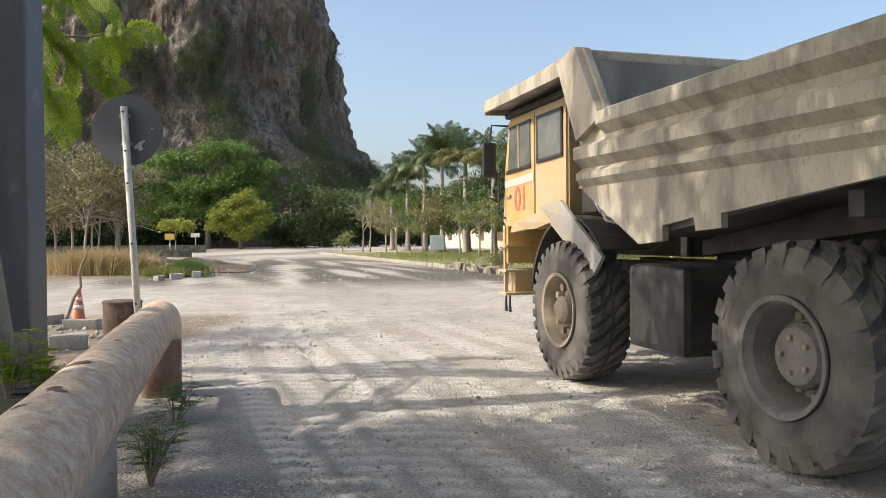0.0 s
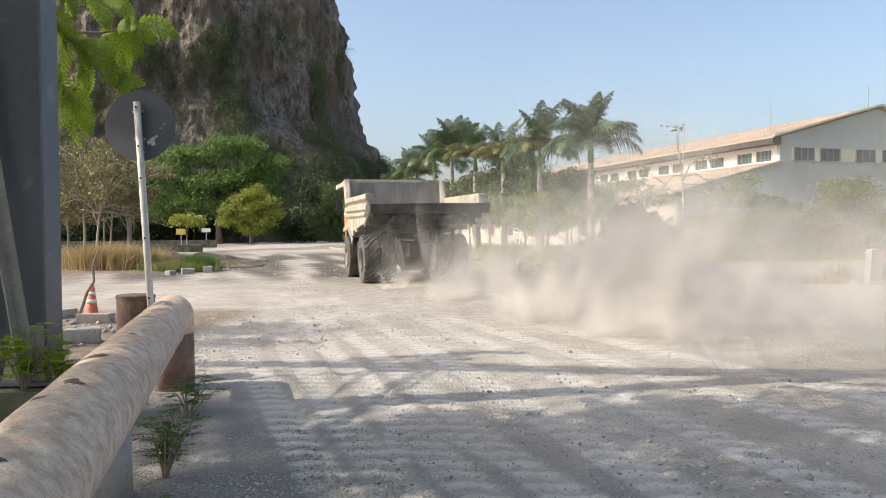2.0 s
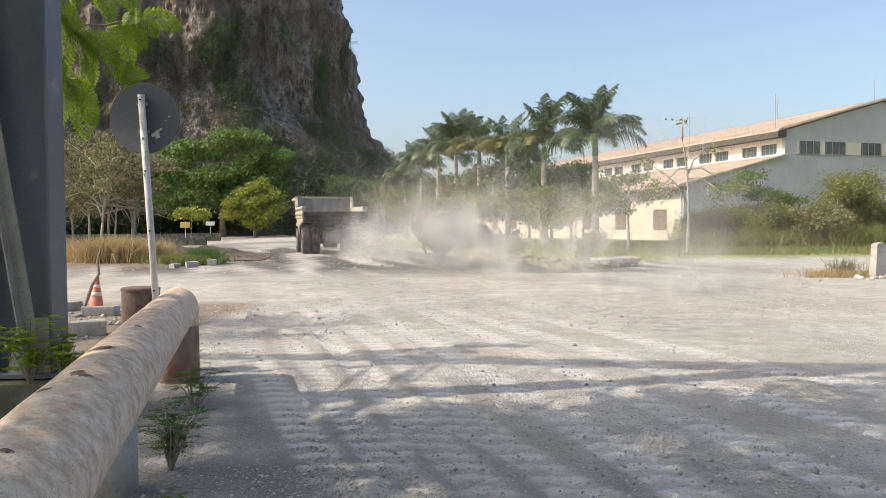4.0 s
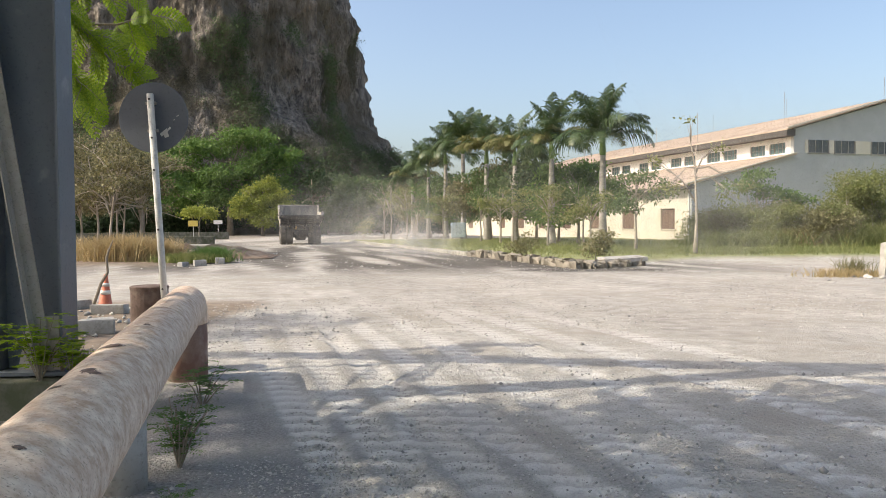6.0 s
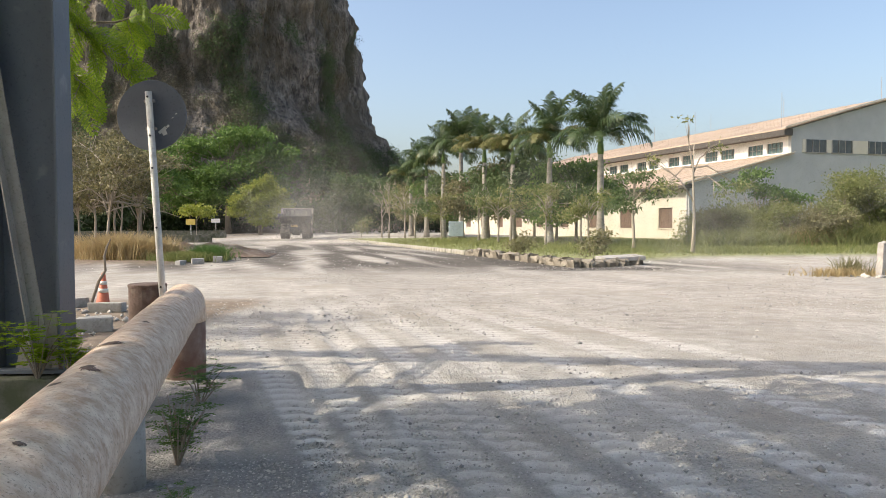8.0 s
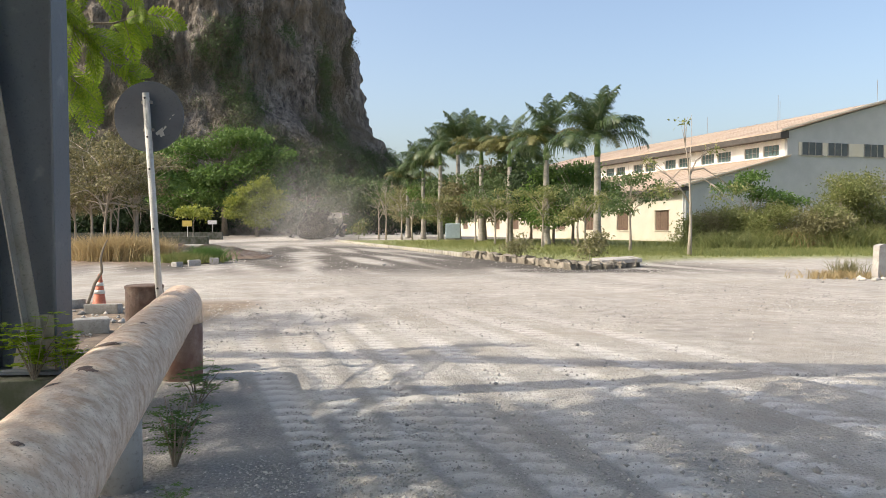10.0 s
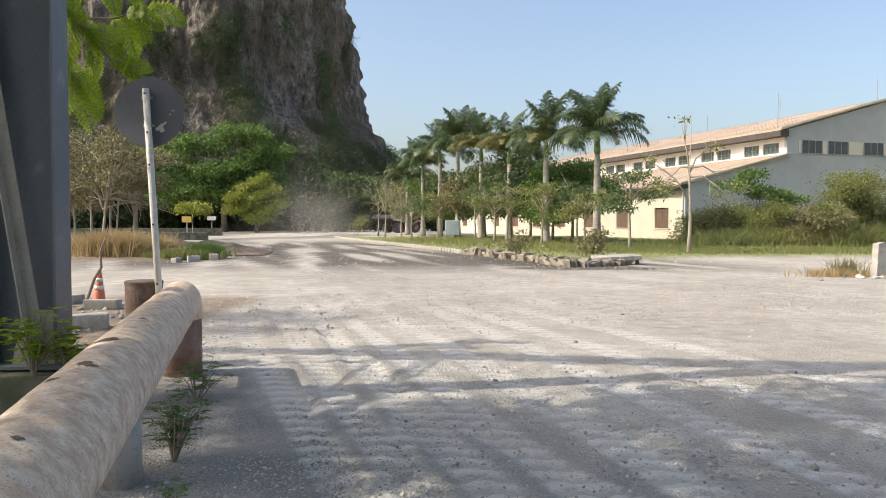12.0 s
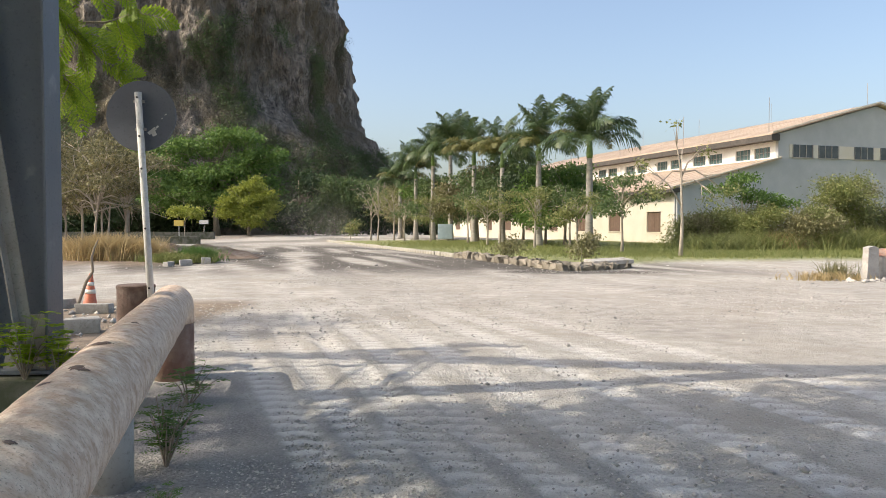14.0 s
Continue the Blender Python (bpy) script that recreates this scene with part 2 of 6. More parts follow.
M_FENDER = surf("dented_grey_fender", (0.26, 0.27, 0.27), (0.34, 0.34, 0.33), 4, 0.6, 0.3, (0.38, 0.33, 0.25), 2, 0.5)
M_TYRE = surf("dusty_black_rubber", (0.045, 0.043, 0.041), (0.075, 0.071, 0.066), 5, 0.9, 0.3, (0.19, 0.175, 0.155), 2.2, 0.54, spread=0.2)
M_RIM = surf("dusty_wheel_rim", (0.27, 0.22, 0.165), (0.36, 0.3, 0.23), 8, 0.75, 0.3, (0.18, 0.14, 0.1), 4, 0.6)
M_GLASS = surf("dusty_cab_glass", (0.10, 0.11, 0.10), (0.17, 0.17, 0.15), 3, 0.15, 0.0)
M_BLACK = surf("black_plastic", (0.02, 0.02, 0.02), (0.035, 0.035, 0.035), 8, 0.5, 0.05)
M_RED = surf("faded_red_paint", (0.42, 0.1, 0.065), (0.5, 0.17, 0.12), 9, 0.7, 0.05)
M_REDC = surf("worn_red_on_concrete", (0.33, 0.16, 0.12), (0.4, 0.3, 0.25), 9, 0.85, 0.2)
M_RIMR = surf("grey_dusty_rear_rim", (0.15, 0.14, 0.125), (0.21, 0.195, 0.175), 7, 0.7, 0.2, (0.1, 0.09, 0.08), 4, 0.6)
M_STRIPE = surf("pale_grey_stripe_paint", (0.45, 0.45, 0.43), (0.55, 0.54, 0.5), 9, 0.7, 0.05)
M_SIGNY = surf("yellow_warning_paint", (0.45, 0.34, 0.06), (0.5, 0.38, 0.1), 6, 0.6, 0.05)
M_PEBBLE = leafy("grey_gravel_stone", (0.22, 0.21, 0.2), (0.58, 0.545, 0.49), 0.0, 0.95)
M_SOIL = surf("dark_brown_soil", (0.13, 0.09, 0.06), (0.2, 0.14, 0.1), 3, 0.95, 0.6, (0.3, 0.25, 0.19), 0.8, 0.6, dist=0.05)
M_BLUE = surf("light_blue_tank", (0.35, 0.45, 0.52), (0.42, 0.52, 0.58), 3, 0.6, 0.05)


def ground_material():
    m = surf("pale_limestone_dust_road", (0.40, 0.375, 0.33), (0.58, 0.55, 0.495), 3.2, 0.97, 1.0, (0.37, 0.335, 0.285), 0.5, 0.54, fine=30, dist=0.04, speck=0.42)
    t = m.node_tree
    b = t.nodes["Principled BSDF"]
    col = b.inputs["Base Color"].links[0].from_socket
    for attr, c in (("gravel", (0.235, 0.228, 0.22)), ("track", (0.62, 0.595, 0.555)), ("streak", (0.33, 0.305, 0.27)), ("damp", (0.10, 0.09, 0.078)), ("lawn", (0.21, 0.225, 0.085)), ("loam", (0.2, 0.15, 0.105))):
        a = t.nodes.new("ShaderNodeAttribute")
        a.attribute_name = attr
        x = t.nodes.new("ShaderNodeMix")
        x.data_type = "RGBA"
        t.links.new(a.outputs["Fac"], x.inputs[0])
        t.links.new(col, x.inputs[6])
        n = t.nodes.new("ShaderNodeTexNoise")
        n.inputs["Scale"].default_value = 48.0 if attr in ("gravel", "track") else 3.0
        n.inputs["Detail"].default_value = 6
        co = t.nodes.new("ShaderNodeTexCoord")
        t.links.new(co.outputs["Object"], n.inputs["Vector"])
        y = t.nodes.new("ShaderNodeMix")
        y.data_type = "RGBA"
        lo, hi = (0.85, 1.12) if attr == "track" else (0.3, 1.9)
        y.inputs[6].default_value = (*(v * lo for v in c), 1)
        y.inputs[7].default_value = (*(v * hi for v in c), 1)
        t.links.new(n.outputs[0], y.inputs[0])
        t.links.new(y.outputs[2], x.inputs[7])
        col = x.outputs[2]
    t.links.new(col, b.inputs["Base Color"])
    b.inputs["Specular IOR Level"].default_value = 0.15
    return m


M_GROUND = ground_material()

# ---- ground ----
AX = Vector((-0.309, 0.951, 0))      # the way along the road
BX = Vector((0.951, 0.309, 0))       # across it, to the works hall


def steps(*spans):
    out = [spans[0][0]]
    for a, b, s in spans:
        n = max(1, round((b - a) / s))
        out += list(np.linspace(a, b, n + 1)[1:])
    return np.array(out)


def smooth(e0, e1, x):
    k = np.clip((x - e0) / (e1 - e0), 0, 1)
    return k * k * (3 - 2 * k)


def wobble(x, y, s, seed):
    """Smooth noise from a few crossed waves, -1 to 1."""
    r = np.random.default_rng(seed)
    out = np.zeros_like(x)
    for i in range(7):
        a, f, p = r.uniform(0, 6.28), s * r.uniform(0.6, 1.8), r.uniform(0, 6.28)
        out += np.sin((x * np.cos(a) + y * np.sin(a)) * f + p + 1.3 * np.sin((x * np.sin(a) - y * np.cos(a)) * f * 0.7 + p))
    return out / 4.2


KX, KY = 4.5, 27.8                   # the nose of the kerb


def lawn_mask(x, y):
    """1 on the grass beyond the kerb and the side lane."""
    along = (x - KX) * AX.x + (y - KY) * AX.y
    across = (x - KX) * BX.x + (y - KY) * BX.y
    w = wobble(x, y, 0.5, 3) * 0.5
    end = smooth(0, 1, (55 - along) / 1.5)
    side = smooth(0, 0.6, y - np.interp(x, (4, 5.5, 7, 8.5, 11, 20, 60), (27.8, 28.1, 29.4, 32.0, 33.8, 34.7, 36)) + w)
    return smooth(0.0, 0.5, across + 0.05) * side * end


def build_ground():
    xs = steps((-900, -200, 100), (-200, -40, 8), (-40, -6, 0.6), (-6, 9.5, 0.045), (9.5, 40, 0.5), (40, 200, 8), (200, 900, 100))
    ys = steps((-300, -20, 40), (-20, 2.6, 1.0), (2.6, 12, 0.04), (12, 22, 0.12), (22, 60, 0.45), (60, 140, 1.6), (140, 300, 10), (300, 2500, 150))
    X, Y = np.meshgrid(xs, ys)
    near = smooth(26, 10, Y) * smooth(-7, -5.5, X) * smooth(11, 9, X)
    Z = 0.02 * wobble(X, Y, 0.5, 1) * smooth(120, 20, Y) + 0.006 * wobble(X, Y, 2.3, 2) * near + 0.003 * wobble(X, Y, 9, 5) * near
    # wheel tracks: shallow ruts with lug marks
    track = np.zeros_like(X)
    for x0, slope, curve, w in ((-0.62, -0.39, 0.004, 0.17), (-0.2, -0.35, 0.003, 0.16), (0.27, -0.33, 0.002, 0.18), (0.78, -0.31, 0.0, 0.17), (0.95, -0.62, 0.03, 0.13), (1.5, -0.3, 0.0, 0.2), (2.55, -0.32, 0.002, 0.2), (-0.35, 0.06, -0.05, 0.1), (3.9, -0.42, 0.004, 0.22), (5.4, -0.5, 0.008, 0.22)):
        dx = X - (x0 + slope * (Y - 4.5) + curve * (Y - 4.5) ** 2)
        inside = smooth(w * 1.15, w * 0.75, np.abs(dx)) * smooth(24, 9, Y)
        rim = np.exp(-((np.abs(dx) - w * 1.25) / 0.06) ** 2) * smooth(24, 9, Y)
        lug = smooth(-0.15, 0.35, np.sin(Y * 26 + np.abs(dx) * 14))
        Z += near * (-0.014 * inside + 0.006 * rim + 0.012 * inside * lug)
        track = np.maximum(track, inside * (0.35 + 0.65 * lug))
    for cx, cy, dirx, ln, dp in ((2.35, 12.0, 0.9, 1.1, 0.05), (1.5, 8.1, 0.95, 1.3, 0.03), (3.4, 8.3, 0.9, 1.2, 0.04)):
        a = (X - cx) * dirx - (Y - cy) * 0.35
        q = (Y - cy) * dirx + (X - cx) * 0.35 + 0.08 * np.sin(a * 5)
        Z -= dp * np.exp(-(q / 0.09) ** 2) * smooth(ln, ln * 0.5, np.abs(a)) * near
    lawn = lawn_mask(X, Y)
    island = smooth(0, 1, (-11.5 - 0.18 * (Y - 31) - X + 0.8 * wobble(X, Y, 0.7, 8)) / 1.0) * smooth(29.5, 31.5, Y + 0.6 * wobble(X, Y, 0.9, 4)) * smooth(64, 56, Y)
    Z += 0.13 * lawn * smooth(0, 1, (34 - X) / 12) + 0.10 * island
    gravel = smooth(0.16, -0.16, X + 0.75 + 0.39 * (Y - 4.5) + 0.16 * wobble(X, Y, 1.6, 6) + 0.08 * wobble(X, Y, 6.0, 36)) * smooth(8.6, 7.4, Y + 0.5 * wobble(X, Y, 1.0, 7)) * (1 - track * 0.85)
    gravel = np.maximum(gravel, 0.85 * (0.35 + 0.55 * smooth(-0.4, 0.5, wobble(X, Y, 1.7, 31))) * smooth(10.5, 6.5, Y) * (1 - track) * smooth(3.6, 0.5, X + 0.3 * (Y - 4)))
    ac, al = X * BX.x + Y * BX.y, X * AX.x + Y * AX.y
    streak = smooth(0.0, 0.75, wobble(ac * 1.0, al * 0.10, 2.6, 37)) * 0.55 * smooth(8, 12, Y) + 0.5 * smooth(0.15, 0.8, wobble(X, Y, 0.9, 38)) * smooth(7, 12, Y)
    streak = np.clip(streak, 0, 0.8) * (1 - 0.6 * track)
    lane = smooth(-0.1, 0.7, wobble(ac * 0.9, al * 0.10, 2.4, 9) + 0.5) * smooth(22, 30, Y) * smooth(72, 56, Y)
    damp = np.clip(lane * smooth(12, 6, X + 0.32 * (Y - 33)) * 0.92 * smooth(-22, -14, X), 0, 1)
    damp = np.maximum(damp, 0.5 * smooth(50, 60, Y) * smooth(-26, -20, X) * smooth(-0.2, 0.6, wobble(X, Y * 0.6, 0.3, 14)) * smooth(130, 110, Y))
    along = (X - KX) * AX.x + (Y - KY) * AX.y
    across = (X - KX) * BX.x + (Y - KY) * BX.y
    puddle = smooth(-2.6, -1.4, across + 0.5 * wobble(X, Y, 1.1, 12)) * smooth(0.15, -0.1, across) * smooth(-3.0, -1.0, along) * smooth(22, 6, along)
    puddle = np.maximum(puddle, smooth(1.2, 0.75, np.hypot((X - 5.0) / 2.9, (Y - 26.8) / 1.2) + 0.12 * wobble(X, Y, 1.3, 17)))
    damp = np.maximum(damp, puddle)
    damp *= 1 - lawn
    n, mcols = X.shape
    idx = np.arange(n * mcols).reshape(n, mcols)
    F = np.stack([idx[:-1, :-1], idx[:-1, 1:], idx[1:, 1:], idx[1:, :-1]], -1).reshape(-1, 4)
    me = mesh_np("ground", np.stack([X, Y, Z], -1).reshape(-1, 3), F, M_GROUND, True)
    dry_edge = np.maximum(np.maximum(island, 0.95 * smooth(-3.7, -4.5, X + 0.4 * wobble(X, Y, 1.2, 39)) * smooth(17, 15.5, Y)), smooth(-24, -30, X) * smooth(24, 30, Y) * 0.6)
    for name, arr in (("gravel", gravel * (0.65 + 0.35 * smooth(-0.5, 0.5, wobble(X, Y, 3.1, 33)))), ("track", track * near * (0.6 + 0.4 * smooth(-0.6, 0.3, wobble(X, Y, 2.0, 35)))), ("streak", streak), ("damp", damp), ("lawn", lawn * 0.9), ("loam", dry_edge * 0.85)):
        at = me.attributes.new(name, "FLOAT", "POINT")
        at.data.foreach_set("value", np.ascontiguousarray(arr, np.float32).ravel())
    g = new("ground", me)
    tagged(g, "pale dusty limestone ground with tyre tracks", "ground", kind="structure")


build_ground()


def pebbles(name, label, n, x0, x1, y0, y1, size, seed, keep=None):
    """Loose angular stones lying on the ground."""
    r = np.random.default_rng(seed)
    P = np.stack([r.uniform(x0, x1, n), r.uniform(y0, y1, n), np.zeros(n)], 1)
    if keep is not None:
        P = P[keep(P[:, 0], P[:, 1], r)]
        n = len(P)
    s = size * np.exp(r.normal(0, 0.45, n))
    base = np.array([(1, 0, 0), (-1, 0, 0), (0, 1, 0), (0, -1, 0), (0, 0, 1), (0, 0, -1)], float)
    V = base[None] * r.uniform(0.6, 1.2, (n, 6, 1)) * s[:, None, None]
    a = r.uniform(0, 6.28, n)
    c, q = np.cos(a)[:, None], np.sin(a)[:, None]
    V = np.stack([V[..., 0] * c - V[..., 1] * q, V[..., 0] * q + V[..., 1] * c, V[..., 2] * 0.7], -1)
    V += P[:, None] + np.stack([np.zeros(n), np.zeros(n), s * 0.25], 1)[:, None]
    T = np.array([(0, 2, 4), (2, 1, 4), (1, 3, 4), (3, 0, 4), (2, 0, 5), (1, 2, 5), (3, 1, 5), (0, 3, 5)])
    F = (np.arange(n)[:, None, None] * 6 + T[None]).reshape(-1, 3)
    m = M_PEBBLE
    tagged(new(name, mesh_np(name, V.reshape(-1, 3), F, m)), label, "gravel", kind="stuff")


pebbles("gravel", "loose grey gravel beside the pipe barrier", 60000, -2.6, 1.8, 2.8, 8.6, 0.0062, 3, lambda x, y, r: (x + 0.22 * (y - 3) + 0.5 * (y > 7.6) < r.normal(0.2, 0.35, len(x))))
pebbles("road_stones", "scattered small stones on the dusty road", 70000, -5, 12, 4, 28, 0.0085, 4)

# ---- cliff ----
CLIFF_C = (-80.0, 215.0)
CLIFF_R = ((0, 79), (8, 72), (20, 63), (26, 59), (30, 55.5), (35, 53.2), (43, 52.5), (55, 50.5), (68, 45.7), (90, 35), (108, 20), (116, 2))


def cliff_point(a, z):
    """A point of the rock tower at angle a and height z."""
    zs, rs = zip(*CLIFF_R)
    r = float(np.interp(z, zs, rs))
    s = a * 50
    calm = min(1.0, r / 30)
    r += calm * 4.6 * (noise.ridged_multi_fractal(Vector((s * 0.05, z * 0.018, 1.7)), 0.9, 2.1, 5, 1.0, 2.0) - 1.0)
    r += calm * 1.9 * noise.fractal(Vector((s * 0.16, z * 0.09, 9.2)), 0.7, 2.0, 4)
    r += calm * 1.0 * noise.turbulence(Vector((s * 0.5, z * 0.35, 4.4)), 3, False)
    return Vector((CLIFF_C[0] + r * math.cos(a), CLIFF_C[1] + r * math.sin(a), z))


def build_cliff():
    na, nz = 560, 190
    az = np.concatenate([np.linspace(-2.9, 0.1, 480), np.linspace(0.1, 2 * math.pi - 2.9, 80 + 1)[1:-1]])
    zz = np.concatenate([np.linspace(-1, 75, 160), np.linspace(75, 116, 24)[1:]])
    na, nz = len(az), len(zz)
    V = np.array([cliff_point(a, z) for z in zz for a in az])
    idx = np.arange(na * nz).reshape(nz, na)
    nx = np.roll(idx, -1, 1)
    F = np.stack([idx[:-1], nx[:-1], nx[1:], idx[1:]], -1).reshape(-1, 4)
    m = surf("grey_limestone_rock", (0.09, 0.078, 0.068), (0.54, 0.475, 0.40), 0.6, 0.95, 1.0, (0.20, 0.165, 0.11), 0.09, 0.52, fine=2.2, dist=2.6, stretch=(1, 1, 0.32), speck=0.35)
    c = new("cliff", mesh_np("cliff", V, F, m, True))
    tagged(c, "steep grey limestone cliff overgrown with shrubs", "cliff")
    # shrubs that cling to it
    r = np.random.default_rng(11)
    for name, mat, n, zlo, zhi, seed, size in (("cliff_shrubs", L_CLIFFG, 3000, 2, 60, 5.5, 0.46), ("dry_cliff_shrubs", L_CLIFFB, 2600, 2, 74, 2.2, 0.42)):
        P = []
        while len(P) < n:
            a, z = r.uniform(-2.75, 0.05), r.uniform(0, 1) ** 1.35 * (zhi - zlo) + zlo
            k = noise.fractal(Vector((a * 4.5, z * 0.075, seed)), 0.8, 2.0, 4)
            if mat is L_CLIFFG:
                k += 0.9 * math.exp(-((a + 1.1) / 0.16) ** 2 - ((z - 41) / 7) ** 2) + 0.6 * math.exp(-((a + 0.66) / 0.3) ** 2 - ((z - 22) / 13) ** 2)
            if k + (20 - z) * 0.016 > 0.08 * (1 if mat is L_CLIFFG else -1):
                P.append(cliff_point(a, z))
        P = np.array(P)
        out = unit(P - np.array([CLIFF_C[0], CLIFF_C[1], 0]) * [1, 1, 0] - P * [0, 0, 1])
        Q = clumpy(P + out * 0.7, 60, (0.95, 0.95, 0.9), r)
        Vv, Ff = leaf_arrays(Q, size, size * 0.5, np.repeat(out, 60, 0) * 0.5, 0.25, r)
        tagged(new(name, mesh_np(name, Vv, Ff, mat)), "dense shrubs and creepers clinging to the cliff" if mat is L_CLIFFG else "dry brown creepers hanging on the cliff", "shrubs", kind="stuff")


build_cliff()

# ---- plants ----


def tree(name, label, x, y, h, lobes, n, leaf, mat, trunk_r, seed, bark=M_BARK, z=0.0, clump=10, spread=0.4, shell=0.45, lean=0.0, fork=0.35, category="tree", group="", droop=0.3, limbs=None):
    """A tree: tapered trunk, limbs to the lobes of the crown, leaves in clumps. Lobes relative to the base."""
    r = np.random.default_rng(seed)
    t = thing(name, label, category, pose(x, y, z), group)
    bm = bmesh.new()
    top = Vector((lean, 0, h * 0.8))
    tr = [Vector((lean * k * k + 0.06 * h * 0.1 * math.sin(k * 7 + seed), 0.05 * h * 0.1 * math.cos(k * 5 + seed), h * 0.8 * k - 0.05 * (k == 0))) for k in np.linspace(0, 1, 7)]
    tube(bm, tr, [trunk_r * (1.25 if i == 0 else 1 - 0.8 * i / 6) for i in range(7)], 9)
    part("trunk", bm, bark, t, smooth=True)
    bm = bmesh.new()
    for i, (c, rad) in enumerate(lobes[:limbs] if limbs else lobes):
        k = min(0.85, fork + 0.4 * r.uniform(0, 1))
        a = Vector((lean * k * k, 0, h * 0.8 * k))
        c = Vector(c)
        mid = a.lerp(c, 0.5) + Vector((r.normal() * 0.1, r.normal() * 0.1, 0.12 * (c - a).length))
        tube(bm, [a, a.lerp(mid, 0.6) + Vector((0, 0, .03 * h)), mid, c], [trunk_r * 0.45, trunk_r * 0.36, trunk_r * 0.26, trunk_r * 0.1], 6)
        for j in range(3):
            e = c + Vector(r.normal(size=3)) * 0.6 * max(rad)
            tube(bm, [mid, mid.lerp(e, 0.5) + Vector((0, 0, 0.1)), e], [trunk_r * 0.18, trunk_r * 0.12, trunk_r * 0.04], 5)
    part("branchwork", bm, bark, t, smooth=True)
    P, u = lobes_points(lobes, max(1, n // clump), r, shell)
    Q = clumpy(P, clump, (spread, spread, spread * 0.6), r)
    V, F = leaf_arrays(Q, leaf, leaf * 0.5, np.repeat(u, clump, 0) * 0.6, droop, r)
    part("crown", mesh_np("crown", V, F, mat), parent=t)
    return t


def random_lobes(r, n, w, z0, z1, size):
    return [((r.uniform(-w, w), r.uniform(-w, w), r.uniform(z0, z1)), (size * r.uniform(0.7, 1.2), size * r.uniform(0.7, 1.2), size * r.uniform(0.4, 0.7))) for _ in range(n)]


# the wood at the foot of the cliff
tree("rain_tree", "large spreading tree with layered bright green crown", -39.5, 131, 17, [((-4, 0, 15.2), (5.5, 5, 1.5)), ((3.5, -1, 17.0), (5.4, 5, 1.3)), ((9.0, -1, 14.0), (4.0, 4, 1.2)), ((-8.5, -1, 12.6), (4.5, 4, 1.3)), ((-11.5, -1, 14.8), (3.5, 3, 1.0)), ((6.5, -1, 12.2), (5, 4, 1.7)), ((0, -2, 10.5), (6, 5, 1.9)), ((-7.5, 0, 10.2), (5, 4, 2)), ((8.5, -1, 8.6), (4, 4, 1.8)), ((-2, -2, 7.2), (6, 4, 1.8)), ((3, -2, 6.3), (5, 4, 1.6)), ((-9, -1, 6.5), (4, 4, 2))], 26000, 0.6, L_RAIN, 0.55, 21, clump=14, spread=0.5)
tree("yellow_tree", "round young tree with yellow-green leaves", -31.5, 122, 9.6, [((0.6, 0, 8.0), (2.0, 2, 0.9)), ((-1.6, 0, 7.2), (1.7, 2, 0.8)), ((2.6, -0.4, 6.7), (2.0, 2, 0.9)), ((-2.9, -0.6, 5.6), (1.9, 2, 0.9)), ((0.2, -1, 5.7), (2.2, 2, 0.9)), ((3.6, -0.4, 4.9), (1.6, 2, 0.9)), ((-3.6, 0, 3.9), (1.7, 2, 0.9)), ((-0.9, -1, 4.1), (2.0, 2, 0.9)), ((2.0, -1, 3.6), (2.2, 2, 0.9)), ((0.4, -1, 2.4), (2.4, 2, 0.8)), ((1.2, 0, 9.2), (0.9, 1, 0.5))], 13000, 0.42, L_YEL, 0.3, 22, clump=10, spread=0.36, shell=0.4)
r0 = np.random.default_rng(5)
for i, (x, y, h, w) in enumerate(((-20, 137, 12, 6), (-11, 141, 12.5, 6), (-27, 141, 13, 6), (-3, 142, 10, 6), (6, 146, 11, 6), (16, 150, 12, 6), (-54, 138, 9, 6), (-62, 128, 8, 6), (-74, 124, 8, 7), (-47, 141, 12, 6), (-86, 118, 8, 7), (27, 152, 12, 6), (40, 156, 12, 7))):
    lob = [((r0.uniform(-w, w), r0.uniform(-2, 2), h * r0.uniform(0.3, 0.82)), (w * r0.uniform(0.45, 0.7), w * 0.5, h * r0.uniform(0.1, 0.17))) for _ in range(9)] + [((0, 0, h * 0.2), (w, w * 0.6, h * 0.2))]
    tree("woodland_tree", "dark green woodland tree at the cliff's foot", x, y, h, lob, 11000, 0.62, L_DARK if i % 4 else L_CLIFFG, 0.35, 40 + i, clump=12, spread=0.6, group="trees at the cliff's foot")
tree("broad_tree", "broad bright green tree beside the dry thicket", -47, 112, 13, [((-3, 0, 10), (4, 4, 1.6)), ((2, 0, 11), (4, 4, 1.5)), ((3, 0, 8), (4, 4, 1.6)), ((-4, 0, 7.5), (4, 4, 1.6))], 6000, 0.65, L_RAIN, 0.4, 23, clump=12, spread=0.5)


